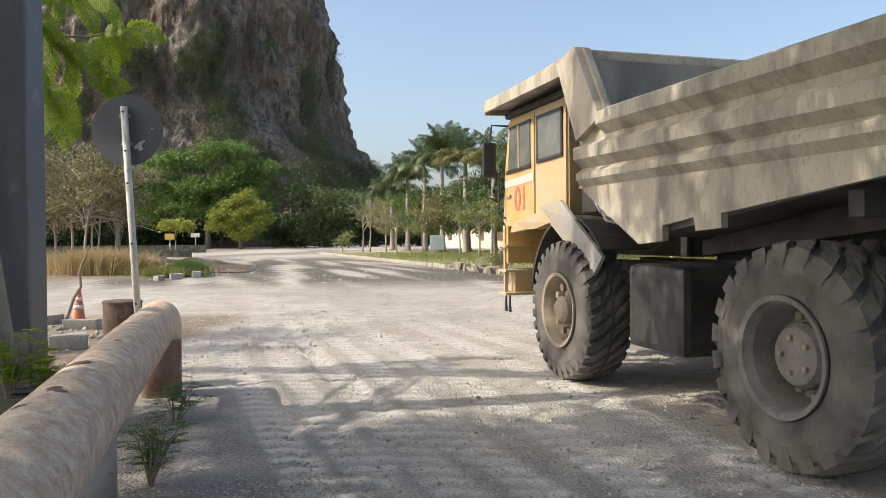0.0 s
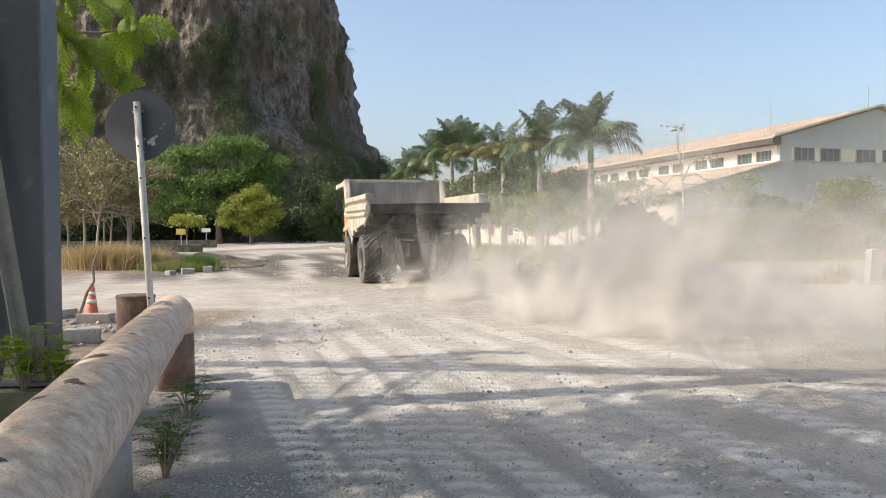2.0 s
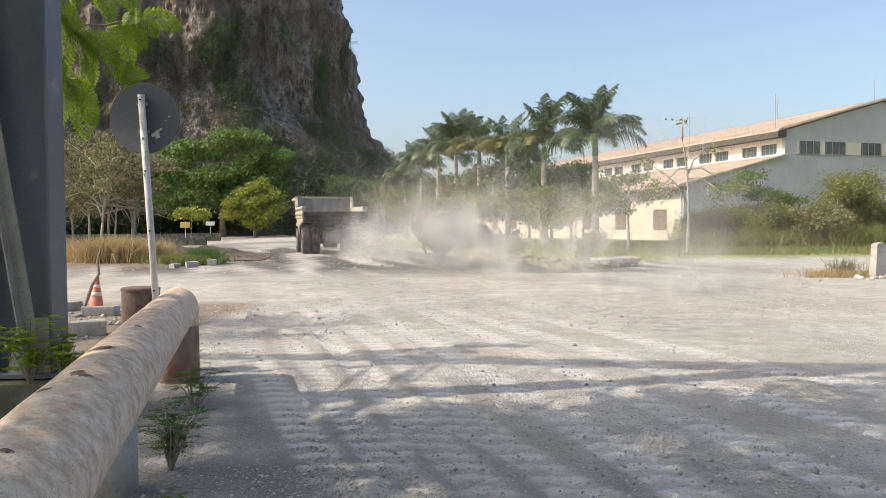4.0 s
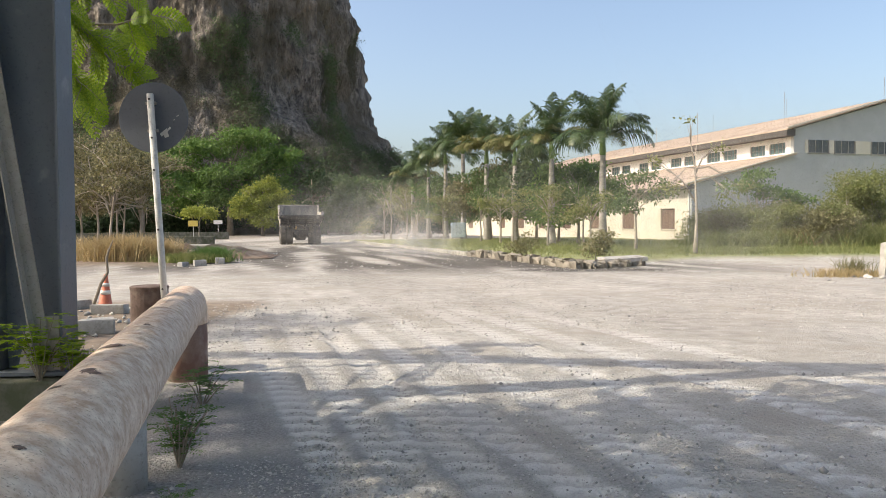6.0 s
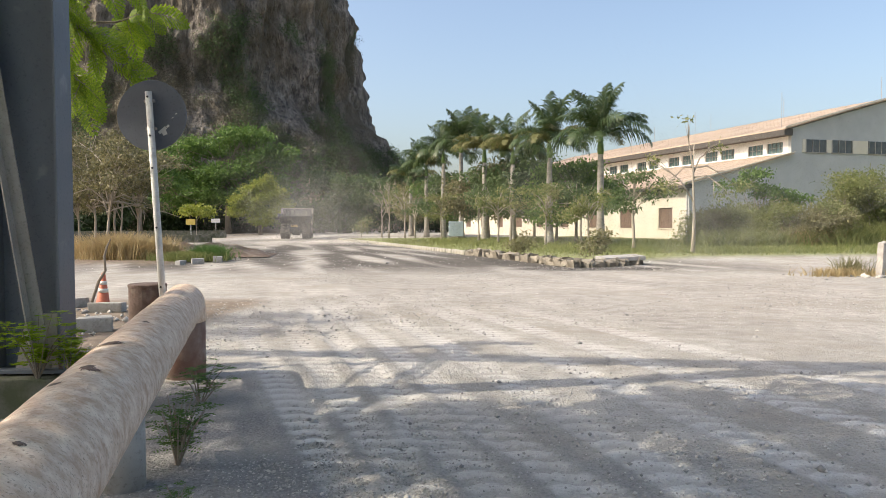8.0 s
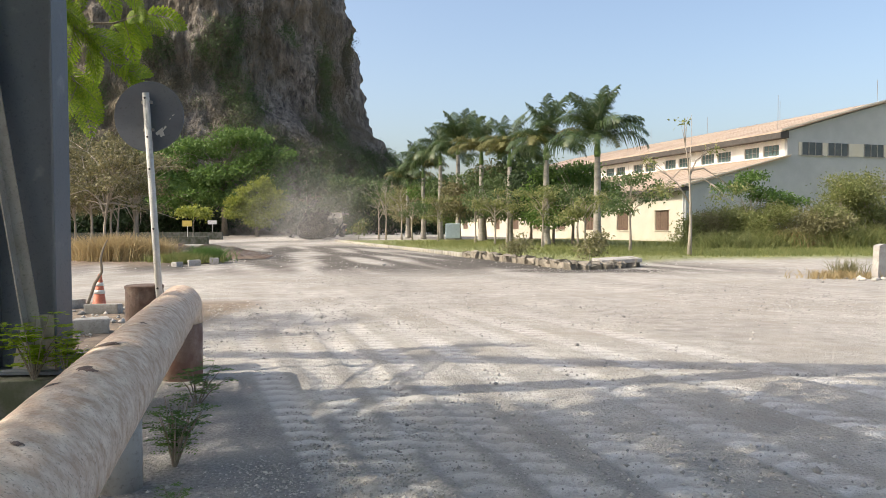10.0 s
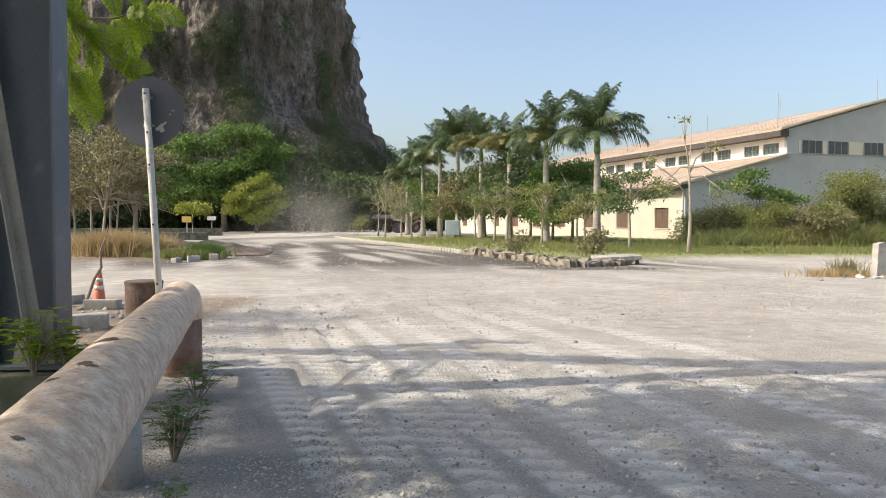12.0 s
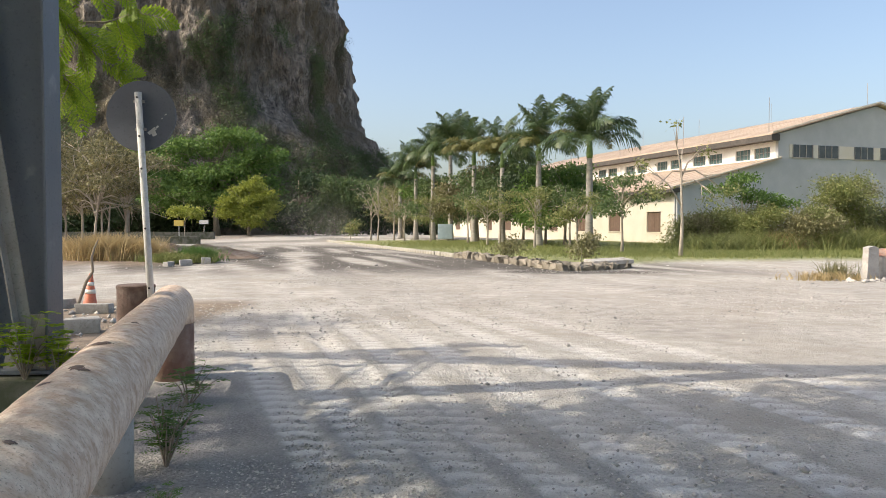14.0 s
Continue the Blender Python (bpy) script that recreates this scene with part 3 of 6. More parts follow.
# the dry thicket
def thicket():
    r = np.random.default_rng(9)
    for i, (x, y, h) in enumerate(((-17.6, 38, 6.4), (-19.4, 40.5, 6.8), (-21.6, 43, 6.4), (-18.6, 44, 6.6), (-24.4, 42, 6.4), (-22.2, 49, 7.0), (-26.5, 48, 6.8), (-28.5, 54, 7.0), (-25.0, 56, 7.0))):
        lob = [((r.uniform(-2.3, 2.3), r.uniform(-1.6, 1.6), h * r.uniform(0.4, 0.98)), (r.uniform(0.9, 1.6), r.uniform(0.9, 1.4), r.uniform(0.10, 0.2))) for _ in range(15)]
        tree("dry_tree", "thin half-bare tree with sparse dry foliage", x, y, h, lob, 3600, 0.2, L_THICK, 0.085, 60 + i, M_BARKP, clump=10, spread=0.22, lean=r.uniform(-0.6, 0.6), group="dry trees of the thicket")
        if i < 5:
            dry = bpy.data.objects[[o.name for o in bpy.data.objects if o.name.startswith("dry_tree")][-1]]
            for k in range(5):
                p, pts = Vector((0, -0.1, h * r.uniform(0.3, 0.7))), []
                d = Vector((r.choice((-1, 1)) * r.uniform(0.5, 1.0), r.normal() * 0.4, r.uniform(0.1, 0.6)))
                for q in range(7):
                    pts.append(p.copy())
                    p = p + d * 0.42
                    d += Vector((r.normal() * 0.25, r.normal() * 0.2, -0.13 + r.normal() * 0.15))
                part("bare_bough", tube(bmesh.new(), pts, np.linspace(0.04, 0.012, 7), 6), M_BARKP, dry, "twisted pale bare bough", smooth=True)


thicket()


def grass_tuft(name, label, x, y, rx, ry, n, h, mat, seed, z=0.0, keep=None, lean=0.35, kind="stuff", category="grass", w=0.012):
    """Bent blades over an ellipse."""
    r = np.random.default_rng(seed)
    u = r.normal(size=(n, 2)) * 0.5
    P = np.stack([x + u[:, 0] * rx, y + u[:, 1] * ry, np.full(n, z)], 1)
    if keep is not None:
        P = P[keep(P[:, 0], P[:, 1])]
        n = len(P)
    d = np.concatenate([r.normal(size=(n, 2)) * lean, np.ones((n, 1))], 1)
    d = unit(d)
    s = unit(np.cross(d, r.normal(size=(n, 3))))
    L = (h * r.uniform(0.5, 1.2, n))[:, None]
    bend = np.concatenate([d[:, :2] * 0.6, np.zeros((n, 1))], 1) * L
    V = np.stack([P - s * w, P + s * w, P + d * L * 0.6 + s * w * 0.7, P + d * L * 0.6 - s * w * 0.7, P + d * L + bend], 1)
    i = np.arange(n)[:, None] * 5
    F = np.concatenate([np.concatenate([i, i + 1, i + 2], 1), np.concatenate([i, i + 2, i + 3], 1), np.concatenate([i + 3, i + 2, i + 4], 1)])
    return tagged(new(name, mesh_np(name, V.reshape(-1, 3), F, mat)), label, category, kind=kind)


grass_tuft("dry_grass", "tall straw-coloured dry grass at the thicket", -15.2, 34.0, 1.5, 0.9, 3200, 1.2, L_STRAW, 71, 0.08, w=0.018)
for i, (gx, gy, gs) in enumerate(((-17.9, 34.8, 0.9), (-19.8, 34.2, 0.7), (-13.4, 34.2, 0.7), (-21.6, 35.2, 0.9))):
    grass_tuft("dry_grass", "tuft of straw-coloured dry grass at the thicket", gx, gy, gs, gs * 0.7, 900, 0.8 + 0.3 * gs, L_STRAW, 270 + i, 0.08, w=0.016)
grass_tuft("low_weeds", "low green weeds beside the soil heap", -11.8, 32.8, 1.3, 0.7, 2400, 0.45, L_GRASS, 72, 0.05)
grass_tuft("green_clump", "dark green grass clump by the rubble", -11.0, 33.6, 0.8, 0.6, 1800, 0.7, L_WEED, 73, 0.05)


def soil_heap():
    bm = bmesh.new()
    bmesh.ops.create_grid(bm, x_segments=44, y_segments=20, size=1)
    for v in bm.verts:
        x, y = v.co.x, v.co.y
        f = max(0, 1 - x * x) * max(0, 1 - y * y)
        z = 0.75 * f ** 0.8 * (0.7 + 0.5 * noise.fractal(Vector((x * 4, y * 3, 2)), 1, 2, 4)) - 0.04
        v.co = Vector((x * 4.2, y * 2.2, z))
    ob = part("soil_mound", bm, M_SOIL, smooth=True)
    ob.matrix_basis = pose(-13.6, 38.5, 0.08, 0, 0, 8)
    tagged(ob, "low heap of dark brown soil and dead leaves", "soil heap")


soil_heap()

# low walls and far left fixtures
for nm, c, s, rz in (("low_wall", (-31.5, 68.5, 0.3), (18, 0.5, 0.62), 9), ("low_wall", (-42.5, 92, 0.4), (28, 0.6, 0.85), 9)):
    ob = part(nm, boxes(((0, 0, 0), s), ((0, 0, s[2] / 2 + 0.05), (s[0] + 0.06, s[1] + 0.1, 0.1)), bevel=0.02), M_CONCD)
    ob.matrix_basis = pose(*c, 0, 0, rz)
    tagged(ob, "long low weathered brick kerb wall", "wall")


def gate_house():
    t = thing("hut", "small cream hut behind the dry trees", "hut", pose(-35.5, 64, 0, 0, 0, 12))
    part("wall", boxes(((0, 0, 1.35), (3.0, 3, 2.7))), M_CREAM, t)
    part("roof", boxes(((0, 0, 2.78), (3.5, 3.5, 0.16)), bevel=0.02), M_CONC, t)
    d = part("door", boxes(((0.5, -1.52, 1.0), (0.9, 0.06, 2.0))), M_SHUTTER, t)
    part("handle", boxes(((0.15, -1.57, 1.0), (0.03, 0.05, 0.14))), M_GALV, d)


gate_house()


def small_sign(x, y, h, w, hh, mat, label, tri=False):
    t = thing("road_sign", label, "sign", pose(x, y, 0))
    part("post", tube(bmesh.new(), [(0, 0, -0.05), (0, 0, h)], 0.04, 8), M_POLE, t)
    if tri:
        bm = prism(bmesh.new(), ((-w / 2, h - hh), (w / 2, h - hh), (0, h + 0.05)), "y", -0.075, -0.045)
    else:
        bm = boxes(((0, -0.06, h - hh / 2), (w, 0.03, hh)), bevel=0.008)
    part("plate", bm, mat, t)


small_sign(-33.4, 105, 2.5, 1.25, 0.55, M_POLE, "small white plate sign on a thin post")
small_sign(-24.6, 70, 2.2, 0.9, 0.55, M_SIGNY, "small yellow plate sign on a white post")
tree("young_tree", "small flat-crowned young tree at the low wall", -24.4, 71, 3.4, [((0, 0, 3.1), (1.5, 1.2, 0.35)), ((-0.8, 0, 2.8), (1.0, 0.9, 0.3)), ((0.9, 0, 2.8), (1.0, 0.9, 0.3))], 1400, 0.3, L_YEL, 0.06, 260, M_BARKP, clump=8, spread=0.25)


# ---- palms and strip trees ----
def frond_mesh(name, mat, rise, droop, length=3.1, n=44, seed=1):
    """A feather leaf: bent rib with hanging leaflets."""
    r = np.random.default_rng(seed)
    k = np.linspace(0, 1, 12)
    ang = rise - droop * k ** 1.4
    dx, dz = np.cos(ang), np.sin(ang)
    C = np.concatenate([[[0, 0]], np.cumsum(np.stack([dx, dz], 1)[:-1] * length / 11, 0)])
    V, F = [], []
    for i in range(12):
        w = 0.035 * (1 - 0.85 * k[i])
        V += [(C[i, 0], -w, C[i, 1]), (C[i, 0], w, C[i, 1])]
        if i:
            F.append((2 * i - 2, 2 * i - 1, 2 * i + 1, 2 * i))
    for s in (-1, 1):
        for j in range(n):
            q = 0.12 + 0.88 * j / n
            x, z, a = np.interp(q, k, C[:, 0]), np.interp(q, k, C[:, 1]), np.interp(q, k, ang)
            L = 0.95 * math.sin(math.pi * min(1, 0.18 + q * 0.78)) * r.uniform(0.8, 1.1)
            dr = r.uniform(0.15, 0.75)
            d = np.array([0.55 * math.cos(a), s * 0.8, 0.55 * math.sin(a) + r.uniform(-0.1, 0.35)])
            d /= np.linalg.norm(d)
            p = np.array([x, 0, z])
            w = np.array([math.cos(a), 0, math.sin(a)]) * 0.027
            m1 = p + d * L * 0.5
            e = p + d * L + np.array([0, 0, -dr * L])
            b = len(V)
            V += [p - w, p + w, m1 + w * 1.2, m1 - w * 1.2, e + w * 0.2, e - w * 0.2]
            F += [(b, b + 1, b + 2, b + 3), (b + 3, b + 2, b + 4, b + 5)]
    return mesh_np(name, np.array(V), np.array(F), mat)


FR_UP = frond_mesh("frond", L_PALM, 1.35, 0.9, seed=1)
FR_MID = frond_mesh("frond", L_PALM, 0.95, 1.5, seed=2)
FR_LOW = frond_mesh("frond", L_PALM, 0.45, 1.7, seed=3)
FR_YEL = frond_mesh("frond", L_PALMD, 0.8, 1.7, seed=4)
FR_DEAD = frond_mesh("frond", L_DEAD, -0.1, 1.5, 2.6, seed=5)


def royal_palm(x, y, h, seed, yellow=0.15, size=1.0, rad=0.24):
    r = np.random.default_rng(seed)
    t = thing("royal_palm", "tall royal palm with ringed grey trunk" if yellow < 0.4 else "royal palm with yellowing fronds and grey trunk", "palm tree", pose(x, y, 0.12), "palms along the road")
    ht = h - 2.75 * size
    prof = [(rad * 1.55, -0.05), (rad * 1.45, 0.25), (rad * 1.2, 0.9), (rad * 1.02, ht * 0.3), (rad * 1.0, ht * 0.55), (rad * 0.82, ht * 0.9), (rad * 0.72, ht)]
    part("trunk", lathe(bmesh.new(), prof, 16), M_PALM, t, smooth=True)
    part("crownshaft", lathe(bmesh.new(), [(rad * 0.8, ht - 0.03), (rad * 0.92, ht + 0.25), (rad * 0.7, ht + 0.9), (rad * 0.3, ht + 1.35)], 14), M_SHAFT, t, smooth=True)
    n = 23
    for i in range(n):
        k = i / n
        me = FR_UP if k < 0.3 else FR_MID if k < 0.62 else FR_LOW if k < 0.96 else FR_DEAD
        if r.uniform() < yellow and k > 0.25:
            me = FR_YEL
        f = part("frond", me, parent=t)
        s = size * r.uniform(0.85, 1.1)
        f.matrix_basis = pose(0, 0, ht + 1.25 - 0.35 * k, r.normal() * 12, r.normal() * 7, i * 137.5 + r.normal() * 14) @ Matrix.Diagonal((s, s, s, 1))


for i, (s, h, yl, sz) in enumerate(((0, 9.4, 0.05, 1.25), (7.7, 9.7, 0.3, 1.2), (14.8, 9.6, 0.55, 1.15), (21.6, 10.3, 0.55, 1.15), (28.4, 12.1, 0.1, 1.25), (34.4, 11.5, 0.3, 1.25), (41.2, 10.4, 0.3, 1.2), (48.4, 9.5, 0.5, 1.25))):
    royal_palm(9.5 - 0.309 * s, 49 + 0.951 * s, h, 80 + i, yl, sz)

r1 = np.random.default_rng(15)
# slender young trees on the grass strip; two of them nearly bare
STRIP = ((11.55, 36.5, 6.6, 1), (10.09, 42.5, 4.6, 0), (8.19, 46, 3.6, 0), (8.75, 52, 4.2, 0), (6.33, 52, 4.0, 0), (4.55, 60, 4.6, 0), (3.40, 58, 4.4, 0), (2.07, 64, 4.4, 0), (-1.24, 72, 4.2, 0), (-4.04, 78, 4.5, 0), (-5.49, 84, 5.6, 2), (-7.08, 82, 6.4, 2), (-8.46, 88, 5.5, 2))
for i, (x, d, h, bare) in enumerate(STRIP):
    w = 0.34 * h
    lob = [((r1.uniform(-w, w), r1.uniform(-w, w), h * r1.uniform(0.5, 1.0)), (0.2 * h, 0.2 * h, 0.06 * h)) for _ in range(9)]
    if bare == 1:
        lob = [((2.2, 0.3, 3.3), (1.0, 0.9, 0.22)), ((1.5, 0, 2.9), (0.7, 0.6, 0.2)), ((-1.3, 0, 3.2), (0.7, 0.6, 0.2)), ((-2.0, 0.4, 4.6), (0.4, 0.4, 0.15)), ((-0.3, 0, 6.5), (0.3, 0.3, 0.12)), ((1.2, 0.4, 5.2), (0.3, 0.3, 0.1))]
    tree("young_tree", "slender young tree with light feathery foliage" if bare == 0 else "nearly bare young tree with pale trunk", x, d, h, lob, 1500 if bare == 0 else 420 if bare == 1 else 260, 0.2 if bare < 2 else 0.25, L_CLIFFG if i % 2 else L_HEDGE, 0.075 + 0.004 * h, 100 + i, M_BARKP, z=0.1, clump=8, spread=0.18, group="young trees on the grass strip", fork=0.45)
# broad-leaved trees behind the palms
for i, (x, d, h, w, mat) in enumerate(((9.41, 58, 6.2, 2.6, L_RAIN), (8.43, 62, 6.6, 2.4, L_DARK), (6.99, 66, 7.4, 2.8, L_CLIFFG), (5.31, 70, 8.0, 3.0, L_CLIFFG), (3.39, 74, 7.5, 3.0, L_OLIVE), (1.03, 86, 7.5, 3.2, L_CLIFFG), (-1.31, 92, 7.2, 3.2, L_RAIN), (-3.61, 98, 7.2, 3.2, L_OLIVE), (-5.63, 104, 7.2, 3, L_HEDGE))):
    lob = [((r1.uniform(-w, w), r1.uniform(-w, w), h * r1.uniform(0.34, 0.95)), (0.27 * h, 0.27 * h, 0.12 * h)) for _ in range(12)]
    tree("broadleaf_tree", "small broad-leaved tree on the grass behind the palms", x, d, h, lob, 8500, 0.32, mat, 0.13, 130 + i, z=0.1, clump=9, spread=0.28, group="broad-leaved trees behind the palms")

# lawn blades, thickest near the lane
for i, (x, y, rx, ry, n, h) in enumerate(((24, 40, 14, 5, 14000, 0.2), (14, 40, 8, 5, 9000, 0.16), (9, 44, 6, 9, 10000, 0.16), (3, 62, 8, 16, 12000, 0.22), (22, 54, 9, 8, 9000, 0.35))):
    grass_tuft("lawn_grass", "short green and straw-flecked grass on the strip", x, y, rx, ry, n, h, L_GRASS, 160 + i, 0.1, lambda a, b: lawn_mask(a, b) > 0.8, w=0.02)


# hedge and reeds beside the hall
def hedge():
    r = np.random.default_rng(31)
    for i in range(17):
        x = 16.9 + i * 1.25
        y = 50 + r.uniform(-2, 3)
        h = 2.3 + 0.09 * i + r.uniform(-0.3, 0.5) + (1.9 if i in (7, 8, 9) else 0)
        lob = [((r.uniform(-1.2, 1.2), r.uniform(-1.2, 1.2), h * r.uniform(0.15, 0.85)), (0.9, 0.9, 0.55)) for _ in range(9)]
        tree("shrub", "tangled green and straw-coloured shrub beside the hall", x, y, h, lob, 7500, 0.17, (L_HEDGE, L_OLIVE, L_HEDGE, L_GRASS)[i % 4], 0.06, 200 + i, M_BARKP, z=0.05, clump=9, spread=0.3, group="shrubs beside the hall", category="shrub", droop=0.1)
    tree("feathery_tree", "small flat-topped tree before the hall's gable", 20.6, 52, 4.6, [((-1, 0, 4.2), (1.6, 1.2, 0.3)), ((1.2, 0, 3.7), (1.5, 1.2, 0.3)), ((0, 0, 4.9), (1.2, 1, 0.25)), ((2.6, 0, 3.2), (1.2, 1, 0.3))], 2600, 0.25, L_RAIN, 0.09, 230, M_BARKP, clump=9, spread=0.2)


hedge()
for i in range(7):
    grass_tuft("reeds", "tall green and straw-coloured reeds beside the hall", 17.6 + 2.6 * i, 47.5 + (i % 3) * 0.8, 2.4, 1.4, 1100, 1.3 + 0.1 * i, (L_HEDGE, L_GRASS, L_STRAW)[i % 3], 280 + i, 0.05, w=0.022, lean=0.5)


# ---- kerb ----
def kerb():
    r = np.random.default_rng(41)
    t = thing("stone_kerb", "broken whitewashed rubble kerb along the grass", "kerb", pose(0, 0, 0))
    for i in range(98):
        s = i * 0.55
        big = s < 12
        p = Vector((KX, KY, 0)) + AX * s - BX * 0.05
        a = r.uniform(0.42, 0.62)
        bm = bmesh.new()
        hh = r.uniform(0.24, 0.36) if big else 0.24
        box(bm, (0, 0, 0), (0.24 + (0.2 * r.uniform() if big else 0), a, hh), bevel=0.03)
        for v in bm.verts:
            v.co += Vector(r.normal(size=3)) * (0.05 if big else 0.01)
        ob = part("kerb_stone", bm, M_STONE if big else M_KERB, t)
        ob.matrix_basis = pose(p.x, p.y, hh * 0.36, r.normal() * (4 if big else 1), r.normal() * (4 if big else 1), 18 + r.normal() * (9 if big else 1.5))
    for i in range(26):
        k = i / 25
        p = Vector((KX + 2.6 * k + 0.12 * r.normal(), KY - 0.1 + 1.9 * k * k + 0.12 * r.normal(), 0))
        bm = bmesh.new()
        s = r.uniform(0.16, 0.4)
        box(bm, (0, 0, 0), (s * 1.4, s, s * 0.8), bevel=s * 0.15)
        for v in bm.verts:
            v.co += Vector(r.normal(size=3)) * s * 0.1
        ob = part("kerb_stone", bm, M_STONE, t)
        ob.matrix_basis = pose(p.x, p.y, s * 0.3, r.normal() * 12, r.normal() * 12, r.uniform(0, 180))
    slab = part("slab", boxes(((0, 0, 0), (1.7, 0.9, 0.16)), bevel=0.03), M_CONC, t)
    slab.matrix_basis = pose(6.4, 29.1, 0.27, 3, -2, 14)


kerb()
tree("kerb_bush", "small dry bush on the kerb nose", 5.6, 30.4, 1.3, [((0, 0, 0.6), (0.6, 0.5, 0.4)), ((0.3, 0, 1.0), (0.4, 0.4, 0.3))], 900, 0.14, L_OLIVE, 0.02, 240, M_BARKP, z=0.1, clump=6, spread=0.15, category="bush")
tree("kerb_bush", "small dry bush on the kerb", 2.95, 34.2, 1.1, [((0, 0, 0.5), (0.7, 0.5, 0.35)), ((0.3, 0, 0.8), (0.4, 0.4, 0.3))], 700, 0.14, L_OLIVE, 0.02, 241, M_BARKP, z=0.1, clump=6, spread=0.15, category="bush")
tree("kerb_bush", "green bush at the far end of the grass strip", -10.6, 86, 2.4, [((0, 0, 1.1), (0.7, 0.6, 0.5)), ((0.5, 0, 1.9), (0.5, 0.5, 0.3))], 500, 0.26, L_HEDGE, 0.04, 242, M_BARKP, z=0.1, clump=6, spread=0.3, category="bush")


# ---- the works hall ----
def hall():
    L = 66.0
    m = Matrix(((BX.x, AX.x, 0, 20.5), (BX.y, AX.y, 0, 66.0), (0, 0, 1, 0), (0, 0, 0, 1)))
    t = thing("works_hall", "large cream works hall with grey gable and clerestory", "building", m)
    prof = ((0, -0.3), (0, 4.95), (10.8, 7.75), (10.8, 10.15), (22.3, 13.2), (33.8, 10.15), (33.8, 7.75), (44.6, 4.95), (44.6, -0.3))
    part("gable", prism(bmesh.new(), prof, "y", 0, 0.35), M_GABLE, t, "grey painted gable wall")
    part("gable", prism(bmesh.new(), prof, "y", L - 0.35, L), M_GABLE, t)
    # long wall with openings
    bays = [3.6 + 6.9 * i for i in range(9)]
    bm = bmesh.new()
    x0 = 0.35
    for b in bays:
        box(bm, (0.15, (x0 + b - 1.15) / 2, 2.5), (0.3, b - 1.15 - x0, 5.0))
        box(bm, (0.15, b, 0.55), (0.3, 2.3, 1.1))
        box(bm, (0.15, b, 4.0), (0.3, 2.3, 2.0))
        x0 = b + 1.15
    box(bm, (0.15, (x0 + L - 0.35) / 2, 2.5), (0.3, L - 0.35 - x0, 5.0))
    part("wall", bm, M_CREAM, t, "sunlit cream rendered wall")
    for b in bays:
        # dark backing behind the shutter slats
        w = part("window", boxes(((0.2, b, 2.05), (0.06, 2.3, 1.9))), M_SHADE_BACKING, t)
        fr = bmesh.new()
        for c, s in (((0.1, b, 3.02), (0.3, 2.42, 0.09)), ((0.1, b, 1.08), (0.36, 2.5, 0.08)), ((0.12, b - 1.12, 2.05), (0.2, 0.07, 1.86)), ((0.12, b + 1.12, 2.05), (0.2, 0.07, 1.86))):
            box(fr, c, s)
        part("frame", fr, M_CREAM, w)
        for k in range(6):
            part("shutter", boxes(((0.13, b - 0.93 + 0.372 * k, 2.05), (0.05, 0.34, 1.82)), bevel=0.01), M_SHUTTER, w)
    # clerestory
    cb = [1.05 + 6.75 * (i // 2) + (2.65 if i % 2 else 0) for i in range(18)]
    y0 = 0.35
    for c in cb:
        part("wall_panel", boxes(((10.95, (y0 + c) / 2, 8.9), (0.3, c - y0, 2.5))), M_WHITE, t)
        part("sill_panel", boxes(((10.95, c + 1.05, 7.85), (0.3, 2.1, 0.4))), M_WHITE, t)
        part("lintel_panel", boxes(((10.95, c + 1.05, 9.6), (0.3, 2.1, 1.1))), M_WHITE, t)
        y0 = c + 2.1
    part("wall_panel", boxes(((10.95, (y0 + L - 0.35) / 2, 8.9), (0.3, L - 0.35 - y0, 2.5))), M_WHITE, t)
    for c in cb:
        w = part("window", boxes(((11.0, c + 1.05, 8.55), (0.04, 2.1, 1.0))), M_PANE, t)
        bm = bmesh.new()
        for k in range(5):
            box(bm, (10.95, c + 2.1 * k / 4, 8.55), (0.05, 0.035, 1.0))
        for k in range(3):
            box(bm, (10.95, c + 1.05, 8.05 + 0.5 * k), (0.05, 2.1, 0.035))
        part("frame", bm, M_GALV, w)
    # gable windows in a light band
    for s in (12.4, 15.4, 19.7, 22.9, 27.0, 30.0):
        w = part("window", boxes(((s + 1.15, -0.03, 8.6), (2.3, 0.05, 1.2))), M_PANED, t)
        bm = bmesh.new()
        for k in range(4):
            box(bm, (s + 2.3 * k / 3, -0.075, 8.6), (0.06, 0.05, 1.2))
        box(bm, (s + 1.15, -0.085, 8.0), (2.5, 0.1, 0.07))
        part("frame", bm, M_GALV, w)
    for a, b in ((12.2, 0.3), (15.05, 0.55), (18.7, 1.75), (22.45, 0.75), (26.1, 1.6), (29.65, 0.55), (32.6, 0.5)):
        part("band", boxes(((a, -0.04, 8.6), (b, 0.06, 1.2))), M_CREAM, t)
    # roofs with ribs
    for nm, a, b, lab in (("aisle_roof", (-0.9, 4.85), (10.8, 7.8), "tan corrugated aisle roof"), ("main_roof", (9.7, 9.98), (22.35, 13.33), "tan corrugated main roof"), ("main_roof", (34.9, 9.98), (22.35, 13.33), ""), ("aisle_roof", (45.5, 4.85), (33.8, 7.8), "")):
        bm = prism(bmesh.new(), (a, b, (b[0], b[1] + 0.12), (a[0], a[1] + 0.12)), "y", -0.45, L + 0.45)
        rf = part(nm, bm, M_ROOF, t, lab)
        dv = Vector((b[0] - a[0], 0, b[1] - a[1]))
        bm = bmesh.new()
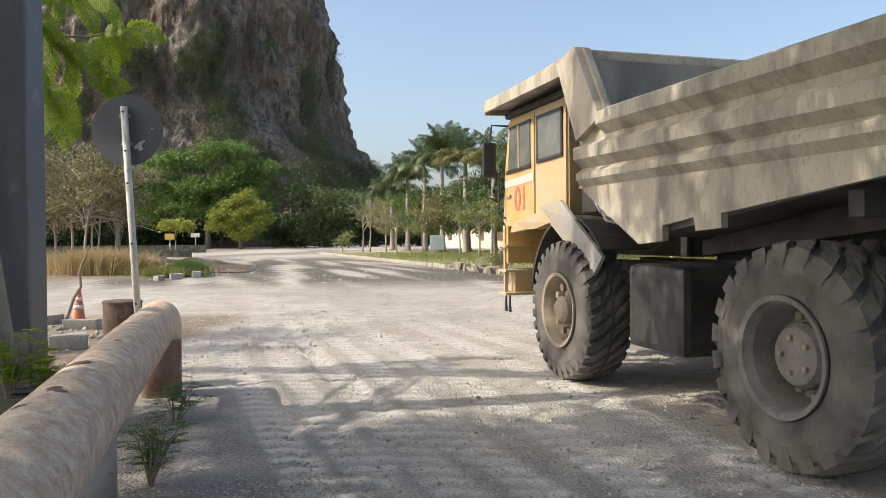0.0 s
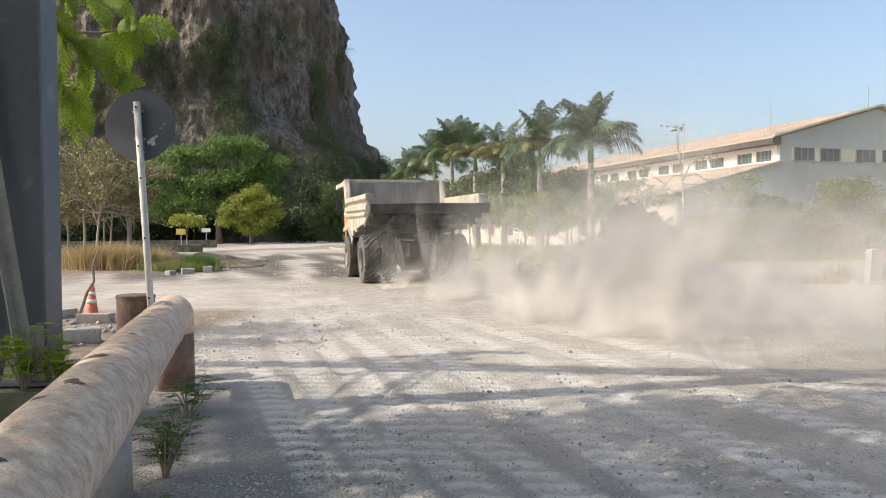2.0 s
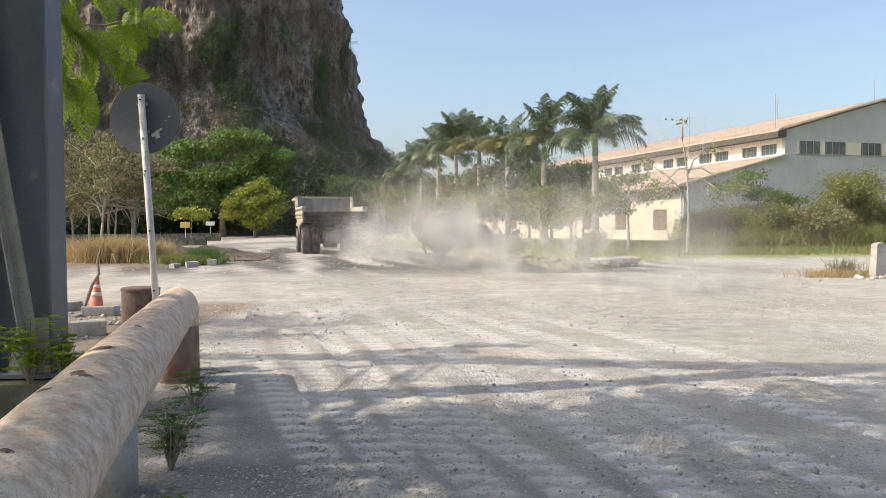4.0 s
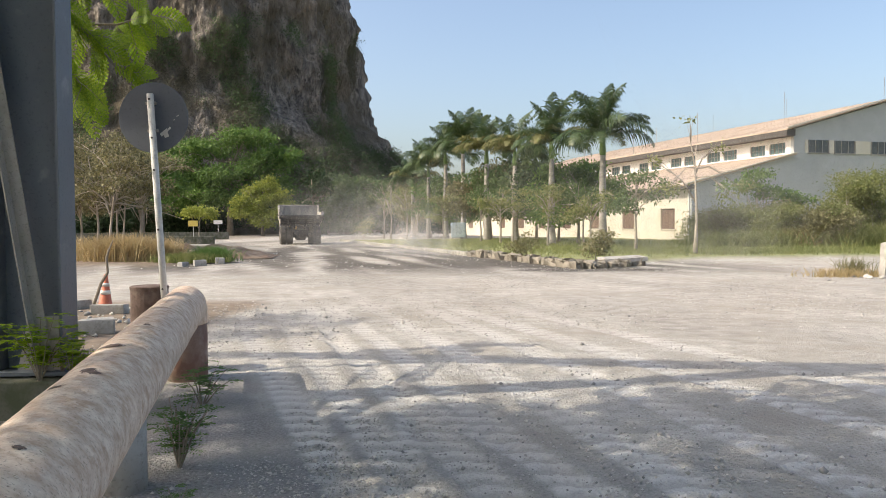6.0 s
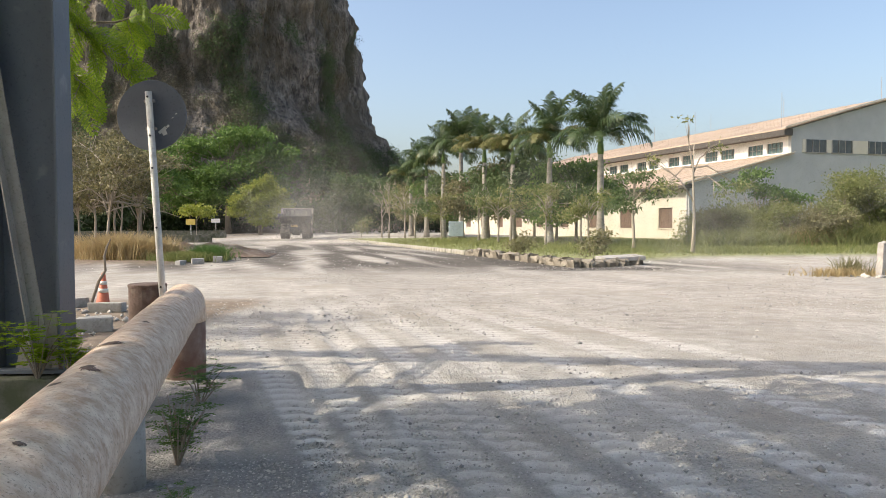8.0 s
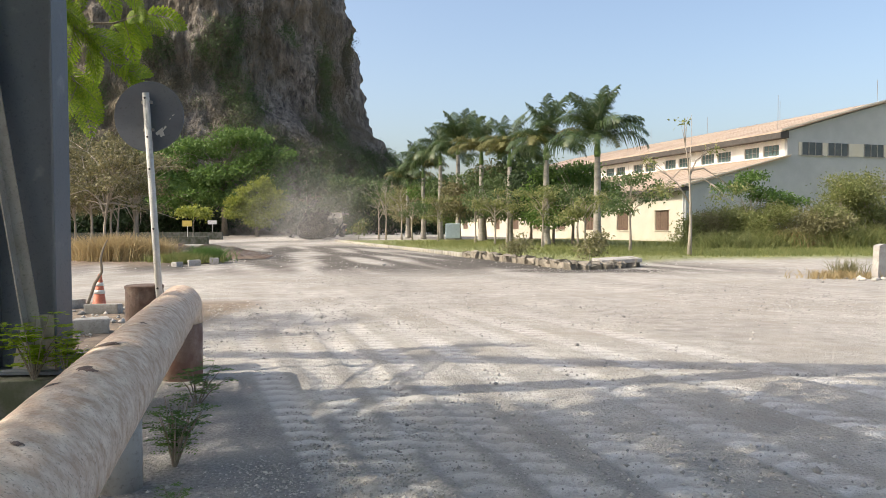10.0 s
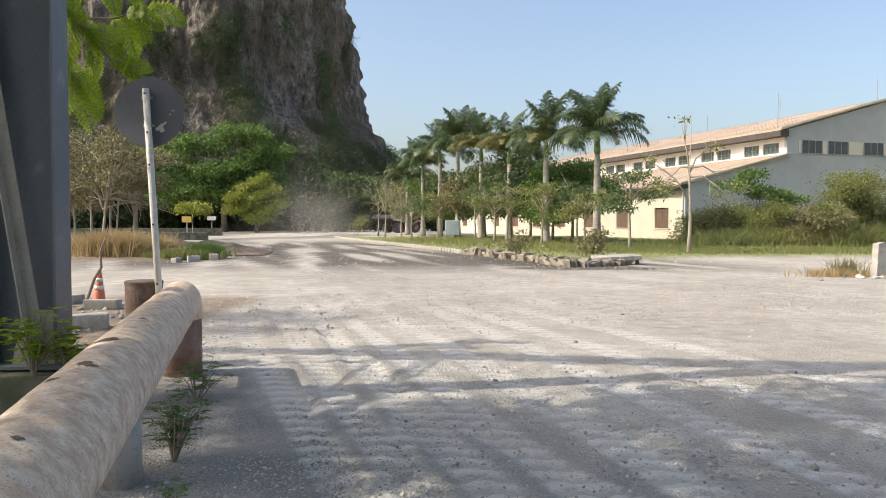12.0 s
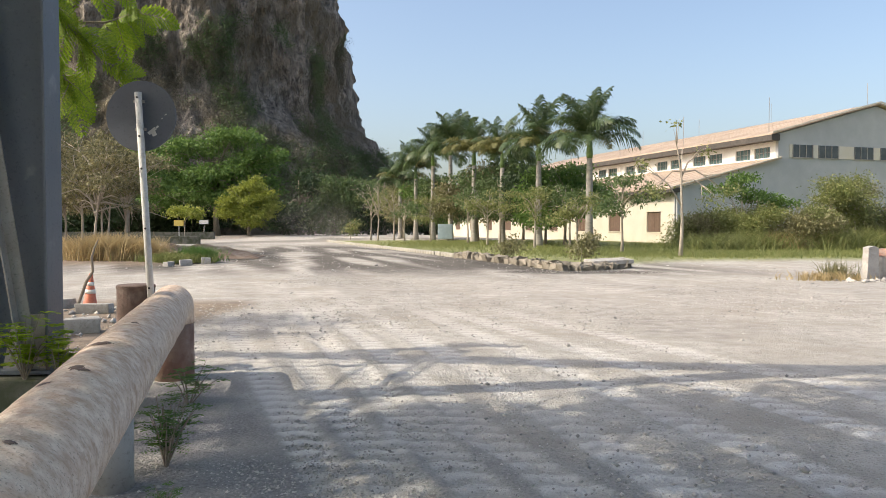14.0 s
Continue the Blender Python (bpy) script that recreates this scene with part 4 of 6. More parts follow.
        for k in range(45):
            y = -0.3 + k * 1.5
            c = Vector((a[0], y, a[1] + 0.15)) + dv * 0.5
            box(bm, c, (dv.length, 0.05, 0.02), Matrix.Rotation(-math.atan2(dv.z, dv.x), 4, "Y"))
        part("seams", bm, M_ROOF, rf)
        # soffit shade below the roof edge, built as a dark solid box
        e = part("eave", boxes(((a[0] + (0.5 if b[0] > a[0] else -0.5), L / 2, a[1] - (0.2 if nm == "main_roof" else 0.08)), (0.95, L + 0.7, 0.62 if nm == "main_roof" else 0.34))), M_SHADE_BACKING, rf, "dark box standing in for soffit shade")
    part("verge", prism(bmesh.new(), ((-0.9, 4.99), (10.8, 7.93), (10.8, 8.03), (-0.9, 5.1)), "y", -0.55, -0.46), M_CREAM, t)
    part("verge", prism(bmesh.new(), ((9.7, 10.12), (22.35, 13.47), (34.9, 10.12), (34.9, 10.24), (22.35, 13.6), (9.7, 10.24)), "y", -0.55, -0.46), M_CREAM, t)
    part("downpipe", tube(bmesh.new(), [(-0.1, 0.25, 0), (-0.1, 0.25, 4.7)], 0.06, 8), M_WHITE, t)
    for y in (1.0, 14, 27, 40):
        part("lightning_rod", tube(bmesh.new(), [(10.6, y, 10.2), (10.6, y, 13.6)], 0.025, 6), M_GALV, t)
        part("lightning_rod", tube(bmesh.new(), [(22.3, y, 13.4), (22.3, y, 15.6)], 0.025, 6), M_GALV, t)


hall()
tk = thing("water_tank", "light blue tank on the grass behind the palms", "tank", pose(0.2, 76, 0.1))
part("shell", boxes(((0, 0, 1.0), (1.5, 1.2, 1.5)), bevel=0.08), M_BLUE, tk)
for a, b in ((-0.6, -0.45), (0.6, -0.45), (-0.6, 0.45), (0.6, 0.45)):
    part("leg", boxes(((a, b, 0.14), (0.1, 0.1, 0.28))), M_GALV, tk)


# ---- concrete posts beside the lane ----
def gate_posts():
    t = thing("concrete_post", "leaning pale concrete slab post", "post", pose(12.75, 22.4, 0, 0, -2, 12))
    bm = prism(bmesh.new(), ((-0.24, -0.05), (0.2, -0.05), (0.19, 0.98), (0.05, 1.04), (-0.14, 1.0)), "y", -0.12, 0.12)
    part("shaft", bm, M_CONC, t)
    t = thing("culvert_ring", "concrete ring painted red on top", "culvert", pose(13.5, 22.8, 0))
    part("barrel", lathe(bmesh.new(), [(0.44, -0.03), (0.44, 0.72), (0.36, 0.72), (0.36, 0.1)], 28), M_CONC, t, smooth=False)
    part("rim", lathe(bmesh.new(), [(0.37, 0.72), (0.45, 0.72), (0.46, 0.94), (0.36, 0.94)], 28), M_REDC, t, "faded red painted rim")


gate_posts()
grass_tuft("lane_grass", "thin straw and green grass at the concrete post", 11.6, 22.6, 1.1, 0.5, 500, 0.3, L_STRAW, 181, 0.0)
grass_tuft("lane_weeds", "taller weeds leaning on the concrete post", 12.0, 23.0, 0.4, 0.4, 260, 0.6, L_OLIVE, 182, 0.0)
pebbles("road_stones", "scattered stones on the far dusty road", 3500, -14, 14, 27, 62, 0.022, 8, lambda x, y, r: lawn_mask(x, y) < 0.1)
pebbles("verge_rubble", "grey broken rubble between the blocks", 600, -9.0, -5.3, 9.0, 15.6, 0.03, 29)
pebbles("rubble", "pale rubble around the concrete posts", 160, 11.6, 14.5, 21.6, 22.6, 0.06, 19)


# ---- column, pipe barrier, sign ----
def gantry():
    t = thing("steel_column", "grey-blue steel gantry column with bolted brace", "column", pose(-3.7, 6.6, 0.36, 0, 0, 3))
    part("web", boxes(((0, 0, 4.1), (0.52, 0.02, 8.2))), M_STEEL, t)
    part("flange", boxes(((0.27, 0, 4.1), (0.022, 0.3, 8.2)), bevel=0.003), M_STEEL, t)
    part("flange", boxes(((-0.27, 0, 4.1), (0.022, 0.3, 8.2)), bevel=0.003), M_STEEL, t)
    part("base_plate", boxes(((0, 0, 0.015), (0.75, 0.5, 0.03))), M_STEEL, t)
    part("gusset", prism(bmesh.new(), ((-0.12, 0.03), (0.24, 0.03), (0.24, 0.5), (-0.02, 0.5)), "y", -0.12, -0.1), M_GALV, t)
    b = part("brace", boxes(((0, 0, 2.0), (0.11, 0.012, 4.6)), ((-0.05, -0.05, 2.0), (0.012, 0.1, 4.6))), M_GALV, t, "dusty angle-iron brace")
    b.matrix_basis = pose(0.17, -0.17, -0.05, 0, -8.4, 0)
    for k in range(2):
        part("bolt", lathe(bmesh.new(), [(0.02, 0), (0.02, 0.05)], 6, m=pose(0.08 + 0.05 * k, -0.19, 0.32 - 0.09 * k, 90)), M_RUST, t)
    for a, c in ((-0.3, -0.2), (0.3, -0.2), (-0.3, 0.2), (0.3, 0.2)):
        part("anchor_bolt", tube(bmesh.new(), [(a, c, 0.02), (a, c, 0.1)], 0.018, 6), M_RUST, t)
    # beam out of view, added to lay the straight shadow line across the yard
    bm = part("unseen_gantry_beam", boxes(((0, 0, 0), (20, 0.3, 0.03)), ((0, 0, 0.45), (20, 0.3, 0.03)), ((0, 0, 0.22), (20, 0.02, 0.45))), M_STEEL, t)
    bm.matrix_basis = pose(-2.2, 0.0, 8.25, 0, 0, -11)
    ob = part("pedestal", boxes(((0, 0, 0.17), (1.9, 1.05, 0.38)), bevel=0.015), M_CONCD)
    ob.matrix_basis = pose(-4.15, 6.7, -0.02, 0, 0, 3)
    tagged(ob, "mossy concrete pedestal under the steel column", "pedestal")


gantry()


def pipe_barrier():
    t = thing("pipe_barrier", "thick rusty whitewashed steel pipe barrier", "barrier", pose(0, 0, 0))
    a, e = Vector((-0.32, -1.4, 0.81)), Vector((-2.79, 7.72, 0.81))
    d = (e - a).normalized()
    pts = [a + d * k for k in np.linspace(0, (e - a).length, 90)]
    for k in np.linspace(0.15, 1, 9):
        an = k * math.pi / 2
        pts.append(e + d * 0.2 * math.sin(an) - Vector((0, 0, 0.2 * (1 - math.cos(an)))))
    bm = tube(bmesh.new(), pts, 0.208, 40)
    for v in bm.verts:
        n = noise.fractal(v.co * 3.0, 0.8, 2, 4) * 0.004
        c = Vector((0, 0, 1)) * n
        v.co += c
    part("rail", bm, M_PIPE, t, smooth=True)
    q = e + d * 0.2
    part("post", tube(bmesh.new(), [(q.x, q.y, 0.62), (q.x, q.y, 0.3), (q.x, q.y, -0.05)], 0.203, 36), M_POST, t, "rust-streaked pipe post", smooth=True)
    p = a + d * 6.2 - Vector((0.1, 0, 0))
    part("post", tube(bmesh.new(), [(p.x, p.y, 0.7), (p.x, p.y, -0.05)], 0.13, 28), M_CONC, t, smooth=True)
    p = a + d * 1.0
    part("post", tube(bmesh.new(), [(p.x, p.y, 0.7), (p.x, p.y, -0.05)], 0.17, 28), M_PIPE, t, smooth=True)
    # rust scabs on the crown of the rail
    for k, off, w, h in ((4.45, -0.06, 0.035, 0.025), (4.75, 0.0, 0.035, 0.07), (4.7, 0.035, 0.035, 0.035), (5.45, -0.03, 0.075, 0.045), (3.6, 0.05, 0.02, 0.02), (6.3, 0.04, 0.03, 0.02)):
        c = a + d * k
        bm = bmesh.new()
        bmesh.ops.create_grid(bm, x_segments=10, y_segments=10, size=1)
        side = Vector((d.y, -d.x, 0))
        for v in list(bm.verts):
            x, y = v.co.x, v.co.y
            rr = math.hypot(x, y) + 0.4 * noise.noise(Vector((x * 2.5, y * 2.5, k)))
            ang = (off + x * w) / 0.208
            rad = 0.2095 + max(-0.01, 0.006 * (1 - rr)) + 0.003 * noise.noise(Vector((x * 6, y * 6, k)))
            v.co = c + d * (y * h) + side * math.sin(ang) * rad + Vector((0, 0, math.cos(ang) * rad))
            if rr > 1.0:
                v.tag = True
        bmesh.ops.delete(bm, geom=[v for v in bm.verts if v.tag], context="VERTS")
        part("rust_scab", bm, M_RUST, t, smooth=True)
    for k in (7.35, 8.35):
        c = a + d * k
        part("weld_seam", tube(bmesh.new(), [c - d * 0.012, c, c + d * 0.012], [0.2085, 0.2115, 0.2085], 40), M_PIPE, t, smooth=True)


pipe_barrier()
t = thing("iron_bollard", "short dark rusty iron pipe bollard", "bollard", pose(-3.42, 8.35, 0))
part("shaft", lathe(bmesh.new(), [(0.2, -0.05), (0.2, 0.2), (0.205, 0.4), (0.2, 0.93), (0.19, 0.955)], 30), M_RUST, t)
part("cap", lathe(bmesh.new(), [(0.206, 0.935), (0.208, 0.965), (0.19, 0.975)], 30), M_RUST, t)


def round_sign():
    t = thing("round_sign", "round traffic sign seen from its dark grey back", "sign", pose(-3.15, 8.2, 0, 0, -3.0, 0))
    part("pole", tube(bmesh.new(), [(0, 0, -0.05), (0, 0, 3.08)], 0.037, 12), M_POLE, t, "scuffed white steel pole", smooth=True)
    bm = lathe(bmesh.new(), [(0.36, -0.012), (0.382, -0.012), (0.385, 0.0), (0.38, 0.01), (0.0, 0.012)], 56, m=pose(0, 0.055, 2.83, 90, 0, 0))
    part("disc", bm, M_SIGN, t)
    part("strap", boxes(((0, 0.02, 2.98), (0.11, 0.05, 0.03)), bevel=0.004), M_GALV, t)
    part("strap", boxes(((0, 0.02, 2.68), (0.11, 0.05, 0.03)), bevel=0.004), M_GALV, t)
    for x, z, w, h, a in ((0.11, 2.66, 0.1, 0.035, 35), (0.13, 2.63, 0.05, 0.05, 20), (0.17, 2.70, 0.035, 0.02, 40), (0.27, 2.83, 0.025, 0.008, 20), (0.23, 2.79, 0.02, 0.006, 20)):
        part("scratch", box(bmesh.new(), (x, 0.043, z), (w, 0.002, h), Matrix.Rotation(radians(-a), 4, "Y")), M_POLE, t, "pale scratched patch")
    for z in (0.95, 1.6, 2.25, 2.6, 3.02):
        part("bolt_hole", lathe(bmesh.new(), [(0.012, 0), (0.012, 0.006)], 8, m=pose(0, -0.034, z, 90)), M_BLACK, t)


round_sign()


def traffic_cone():
    t = thing("traffic_cone", "faded orange traffic cone with pale bands", "cone", pose(-7.16, 15.2, 0, 2, 3, 0))
    part("base", boxes(((0, 0, 0.02), (0.36, 0.36, 0.04)), bevel=0.01), M_ORANGE, t)
    part("body", lathe(bmesh.new(), [(0.15, 0.04), (0.13, 0.06), (0.035, 0.66), (0.025, 0.67)], 24), M_ORANGE, t, smooth=True)
    for z0, z1 in ((0.27, 0.35), (0.43, 0.5)):
        part("band", lathe(bmesh.new(), [(0.1435 - 0.158 * z0, z0), (0.1435 - 0.158 * z1, z1)], 24), M_WHITE, t, smooth=True)
    t = thing("stick", "crooked dark dead stick beside the cone", "stick", pose(-7.02, 15.0, 0))
    part("branch", tube(bmesh.new(), [(-0.3, 0, 0), (-0.12, 0, 0.5), (0.02, 0, 0.72), (0.0, 0, 1.0), (0.06, 0, 1.2), (0.14, 0, 1.36)], [0.03, 0.03, 0.025, 0.025, 0.02, 0.01], 7), M_BARK, t)


traffic_cone()
for x, y, s, rz in ((-5.55, 11.5, (0.52, 0.3, 0.24), 24), (-6.5, 14.0, (0.6, 0.3, 0.2), 5), (-5.1, 13.4, (0.36, 0.3, 0.32), 40), (-7.6, 14.9, (0.5, 0.35, 0.2), 60), (-10.7, 31.2, (0.5, 0.3, 0.26), 30), (-10.2, 32.3, (0.36, 0.3, 0.3), 10), (-11.2, 30.6, (0.4, 0.28, 0.2), 70)):
    bm = bmesh.new()
    box(bm, (0, 0, s[2] / 2 - 0.02), s, bevel=0.025)
    for v in bm.verts:
        v.co += Vector([noise.noise(v.co * 4 + Vector((x, k * 7, 0))) for k in range(3)]) * 0.04
    ob = part("concrete_block", bm, M_CONC)
    ob.matrix_basis = pose(x, y, 0, 0, 0, rz)
    tagged(ob, "broken grey concrete block on the dusty verge", "block", "broken blocks on the verge")


# ---- weeds close by ----
def pinnate(V, F, p, d, length, n, leaf, r, sag=0.25):
    """Paired leaflets on a rib, appended to the lists."""
    d = d.normalized()
    s = d.cross(Vector((0, 0, 1)))
    s = s.normalized() if s.length > 1e-3 else Vector((1, 0, 0))
    for i in range(n):
        k = (i + 1) / n
        q = p + d * length * k + Vector((0, 0, -sag * length * k * k))
        for sg in (-1, 1):
            e = (s * sg + d * 0.35 + Vector((0, 0, r.uniform(-0.35, 0.1)))).normalized() * leaf * (1.05 - 0.5 * abs(k - 0.45))
            w = d * leaf * 0.24
            b = len(V)
            V += [q, q + e * 0.5 + w, q + e, q + e * 0.5 - w]
            F.append((b, b + 1, b + 2, b + 3))


def weed(name, label, x, y, z, stems, height, n, leaf, mat, seed, spread=0.35):
    r = np.random.default_rng(seed)
    t = thing(name, label, "weed", pose(x, y, z))
    V, F = [], []
    for i in range(stems):
        a = r.uniform(0, 6.28)
        top = Vector((math.cos(a) * spread * r.uniform(0.3, 1), math.sin(a) * spread * r.uniform(0.3, 1), height * r.uniform(0.6, 1.05)))
        pts = [Vector((0, 0, -0.02)), top * 0.5 + Vector((0, 0, 0.08 * height)), top]
        part("stem", tube(bmesh.new(), pts, [0.006, 0.005, 0.002], 5), M_BARK, t)
        for k in np.linspace(0.3, 1, 7):
            p = pts[0].lerp(pts[1], k * 2) if k < 0.5 else pts[1].lerp(pts[2], k * 2 - 1)
            b = r.uniform(0, 6.28)
            pinnate(V, F, p, Vector((math.cos(b), math.sin(b), 0.25)), height * 0.32, n, leaf, r)
    part("leaves", mesh_np("leaves", np.array(V), np.array(F), mat), parent=t)


weed("pipe_weed", "leafy green weed growing under the pipe barrier", -1.86, 5.0, 0, 16, 0.46, 7, 0.036, L_WEED, 301, 0.26)
weed("pipe_weed", "thin green weed at the pipe post", -2.3, 6.75, 0, 7, 0.42, 6, 0.05, L_WEED, 302, 0.3)
weed("pipe_weed", "small weed tuft at the foot of the barrier", -1.55, 4.15, 0, 3, 0.2, 5, 0.03, L_WEED, 303, 0.12)
weed("pedestal_weed", "fresh yellow-green weed on the pedestal", -3.5, 6.25, 0.34, 8, 0.55, 8, 0.065, L_FLAME, 304, 0.28)
weed("pedestal_weed", "fresh green weed at the column base", -3.25, 6.3, 0.34, 6, 0.35, 7, 0.055, L_FLAME, 305, 0.2)
weed("pedestal_weed", "green weeds behind the column", -4.6, 7.2, 0.3, 6, 0.6, 7, 0.07, L_WEED, 306, 0.5)
weed("verge_weed", "low green weed between the blocks", -5.4, 13.6, 0, 6, 0.35, 6, 0.08, L_WEED, 307, 0.4)


# ---- the flame tree overhead ----
def flame_tree():
    r = np.random.default_rng(51)
    t = thing("flame_tree", "tall flame tree with feathery bright green foliage", "tree", pose(-8.5, 2.0, 0))
    base = Vector((-8.5, 2.0, 0))
    bm = bmesh.new()
    tube(bm, [(0, 0, -0.1), (0.1, 0, 1.5), (0.3, 0.1, 3.2), (0.5, 0.2, 5.2), (0.6, 0.2, 7)], [0.4, 0.3, 0.26, 0.22, 0.15], 12)
    part("trunk", bm, M_BARK, t, smooth=True)
    bm = bmesh.new()
    V, F = [], []

    def leaf_spray(p, d, face, length):
        """A twice-feathered leaf: a drooping rib with paired pinnae of small leaflets, facing one way."""
        d = d.normalized()
        for i in range(10):
            k = (i + 1) / 10
            q = p + d * length * k + Vector((0, 0, -0.28 * length * k * k))
            side = d.cross(face).normalized()
            reach = length * 0.34 * math.sin(math.pi * (0.2 + 0.72 * k))
            for sg in (-1, 1):
                e = (side * sg + d * 0.75).normalized()
                up = e.cross(face).normalized()
                for j in range(11):
                    c = q + e * reach * (j + 1) / 11 + Vector((0, 0, -0.12 * reach * ((j + 1) / 11) ** 2))
                    for h in (-1, 1):
                        tip = (up * h + e * 0.5).normalized() * 0.034 * r.uniform(0.8, 1.15)
                        w = e * 0.0095
                        n = len(V)
                        V.extend([c, c + tip * 0.5 + w, c + tip, c + tip * 0.5 - w])
                        F.append((n, n + 1, n + 2, n + 3))
        tube(bm, [p, p + d * length * 0.5 - Vector((0, 0, 0.07 * length)), p + d * length - Vector((0, 0, 0.28 * length))], [0.006, 0.004, 0.002], 4)

    # boughs that reach past the column, each with its leaves: (along, across in slope, length)
    root = Vector((0.5, 0.2, 5.0))
    for bough, leaves in (
        (((-4.9, 8.6, 4.5), (-4.55, 8.9, 4.15), (-4.15, 9.0, 3.68), (-3.88, 9.0, 3.33)),
         ((0.0, 1.0, -0.5), (0.0, 0.6, 0.3), (0.12, 1.0, -0.2), (0.12, 0.9, -0.9), (0.25, 0.6, -1.0), (0.25, 1.0, -0.35), (0.38, -0.4, -1.0), (0.38, 1.0, -0.6), (0.5, 0.5, -1.0), (0.5, 1.0, 0.0), (0.62, -0.2, -1.0), (0.75, 0.9, -0.3), (0.88, 0.9, 0.2), (1.0, 0.9, -0.1), (1.0, 0.2, 0.5))),
        (((-5.0, 8.6, 3.9), (-4.75, 8.8, 3.72), (-4.55, 8.9, 3.5), (-4.4, 8.9, 3.3)),
         ((0.0, 0.7, -0.5), (0.2, 1.0, -0.4), (0.3, 0.2, -1.0), (0.45, 0.9, -0.7), (0.6, 0.1, -1.0), (0.6, 0.9, -0.9), (0.8, 0.45, -1.0), (0.9, 0.9, -0.5), (1.0, 0.2, -1.0), (1.0, 0.75, -0.9), (1.0, -0.3, -1.0))),
        (((-4.9, 8.6, 4.4), (-4.5, 9.2, 4.1), (-4.15, 9.3, 4.12), (-3.75, 9.3, 4.24)),
         ((0.62, 1.0, 0.4), (0.66, 0.6, -0.8), (0.72, 1.0, -0.7), (0.78, 0.3, -1.0), (0.8, 1.0, 0.3), (0.86, 0.8, -0.9), (0.94, 1.0, -0.5), (1.0, 1.0, 0.0))),
        (((-5.1, 8.7, 4.9), (-4.7, 9.0, 4.75), (-4.3, 9.1, 4.65), (-4.0, 9.1, 4.6)),
         ((0.1, 0.5, -1.0), (0.3, 0.8, -0.8), (0.5, 0.2, -1.0), (0.5, 1.0, -0.4), (0.75, 0.6, -1.0), (0.9, 1.0, -0.6), (1.0, 0.8, -0.9))),
    ):
        pts = [Vector(p) - base for p in bough]
        tube(bm, [root, root.lerp(pts[0], 0.5) + Vector((0, 0, 0.4))] + pts, np.linspace(0.035, 0.008, len(pts) + 2), 7)
        for k, dx, dz in leaves + tuple((a + 0.06, b * 0.8, c - 0.25) for a, b, c in leaves if a < 0.6):
            f = k * (len(pts) - 1)
            i = min(int(f), len(pts) - 2)
            face = Vector((r.normal() * 0.7, -1.0, r.uniform(-0.2, 1.3))).normalized()
            leaf_spray(pts[i].lerp(pts[i + 1], f - i), Vector((dx, r.normal() * 0.35, dz)), face, r.uniform(0.32, 0.46))
    # unseen great crown over the yard, lobes laid out to cast its shade
    lob = []
    lean = Vector((SUN.x / SUN.z, SUN.y / SUN.z))
    for i in range(13):
        for j in range(14):
            gx, gy, z = -3.6 + i + r.uniform(-0.4, 0.4), -6.0 + j + r.uniform(-0.4, 0.4), r.uniform(6.4, 9.6)
            # most lobes are left out here so sun reaches the pipe
            over_pipe = gx + 0.24 + 0.27 * (gy - 2.2)
            if gy > 6.9 + 0.45 * max(0.0, gx - 1.0) or (-0.8 < over_pipe < 0.5 and r.uniform() < 0.94):
                continue
            lob.append((tuple(Vector((gx + lean.x * z, gy + lean.y * z, z)) - base), (r.uniform(0.6, 1.0), r.uniform(0.55, 0.85), r.uniform(0.2, 0.4))))
    # stray lobes out of view, added to dapple the ground further off
    for c in ((-11.2, 9.8, 7.2), (-12.6, 11.2, 7.6), (-10.8, 11.9, 6.9), (-13.5, 9.2, 8.4), (-10.2, 11.0, 7.0)):
        lob.append((tuple(Vector(c) - base), (1.5, 0.4, 0.2)))
    for c, rad in lob[::3]:
        a = Vector((0.5, 0.2, r.uniform(4.6, 6.8)))
        c = Vector(c)
        mid = a.lerp(c, 0.5) + Vector((0, 0, 0.7))
        tube(bm, [a, mid, c], [0.028, 0.018, 0.008], 6)
    part("branchwork", bm, M_BARK, t, smooth=True)
    part("foliage", mesh_np("foliage", np.array(V), np.array(F), L_FLAME), parent=t)
    P, u = lobes_points(lob, 5800, r, 0.5)
    Q = clumpy(P, 8, (0.22, 0.22, 0.12), r)
    Vc, Fc = leaf_arrays(Q, 0.3, 0.13, None, 0.3, r)
    part("crown", mesh_np("crown", Vc, Fc, L_FLAME), parent=t)


flame_tree()


# ---- the dump truck: y ahead, origin on the ground below the rear axle ----
WB, WR = 3.57, 0.8


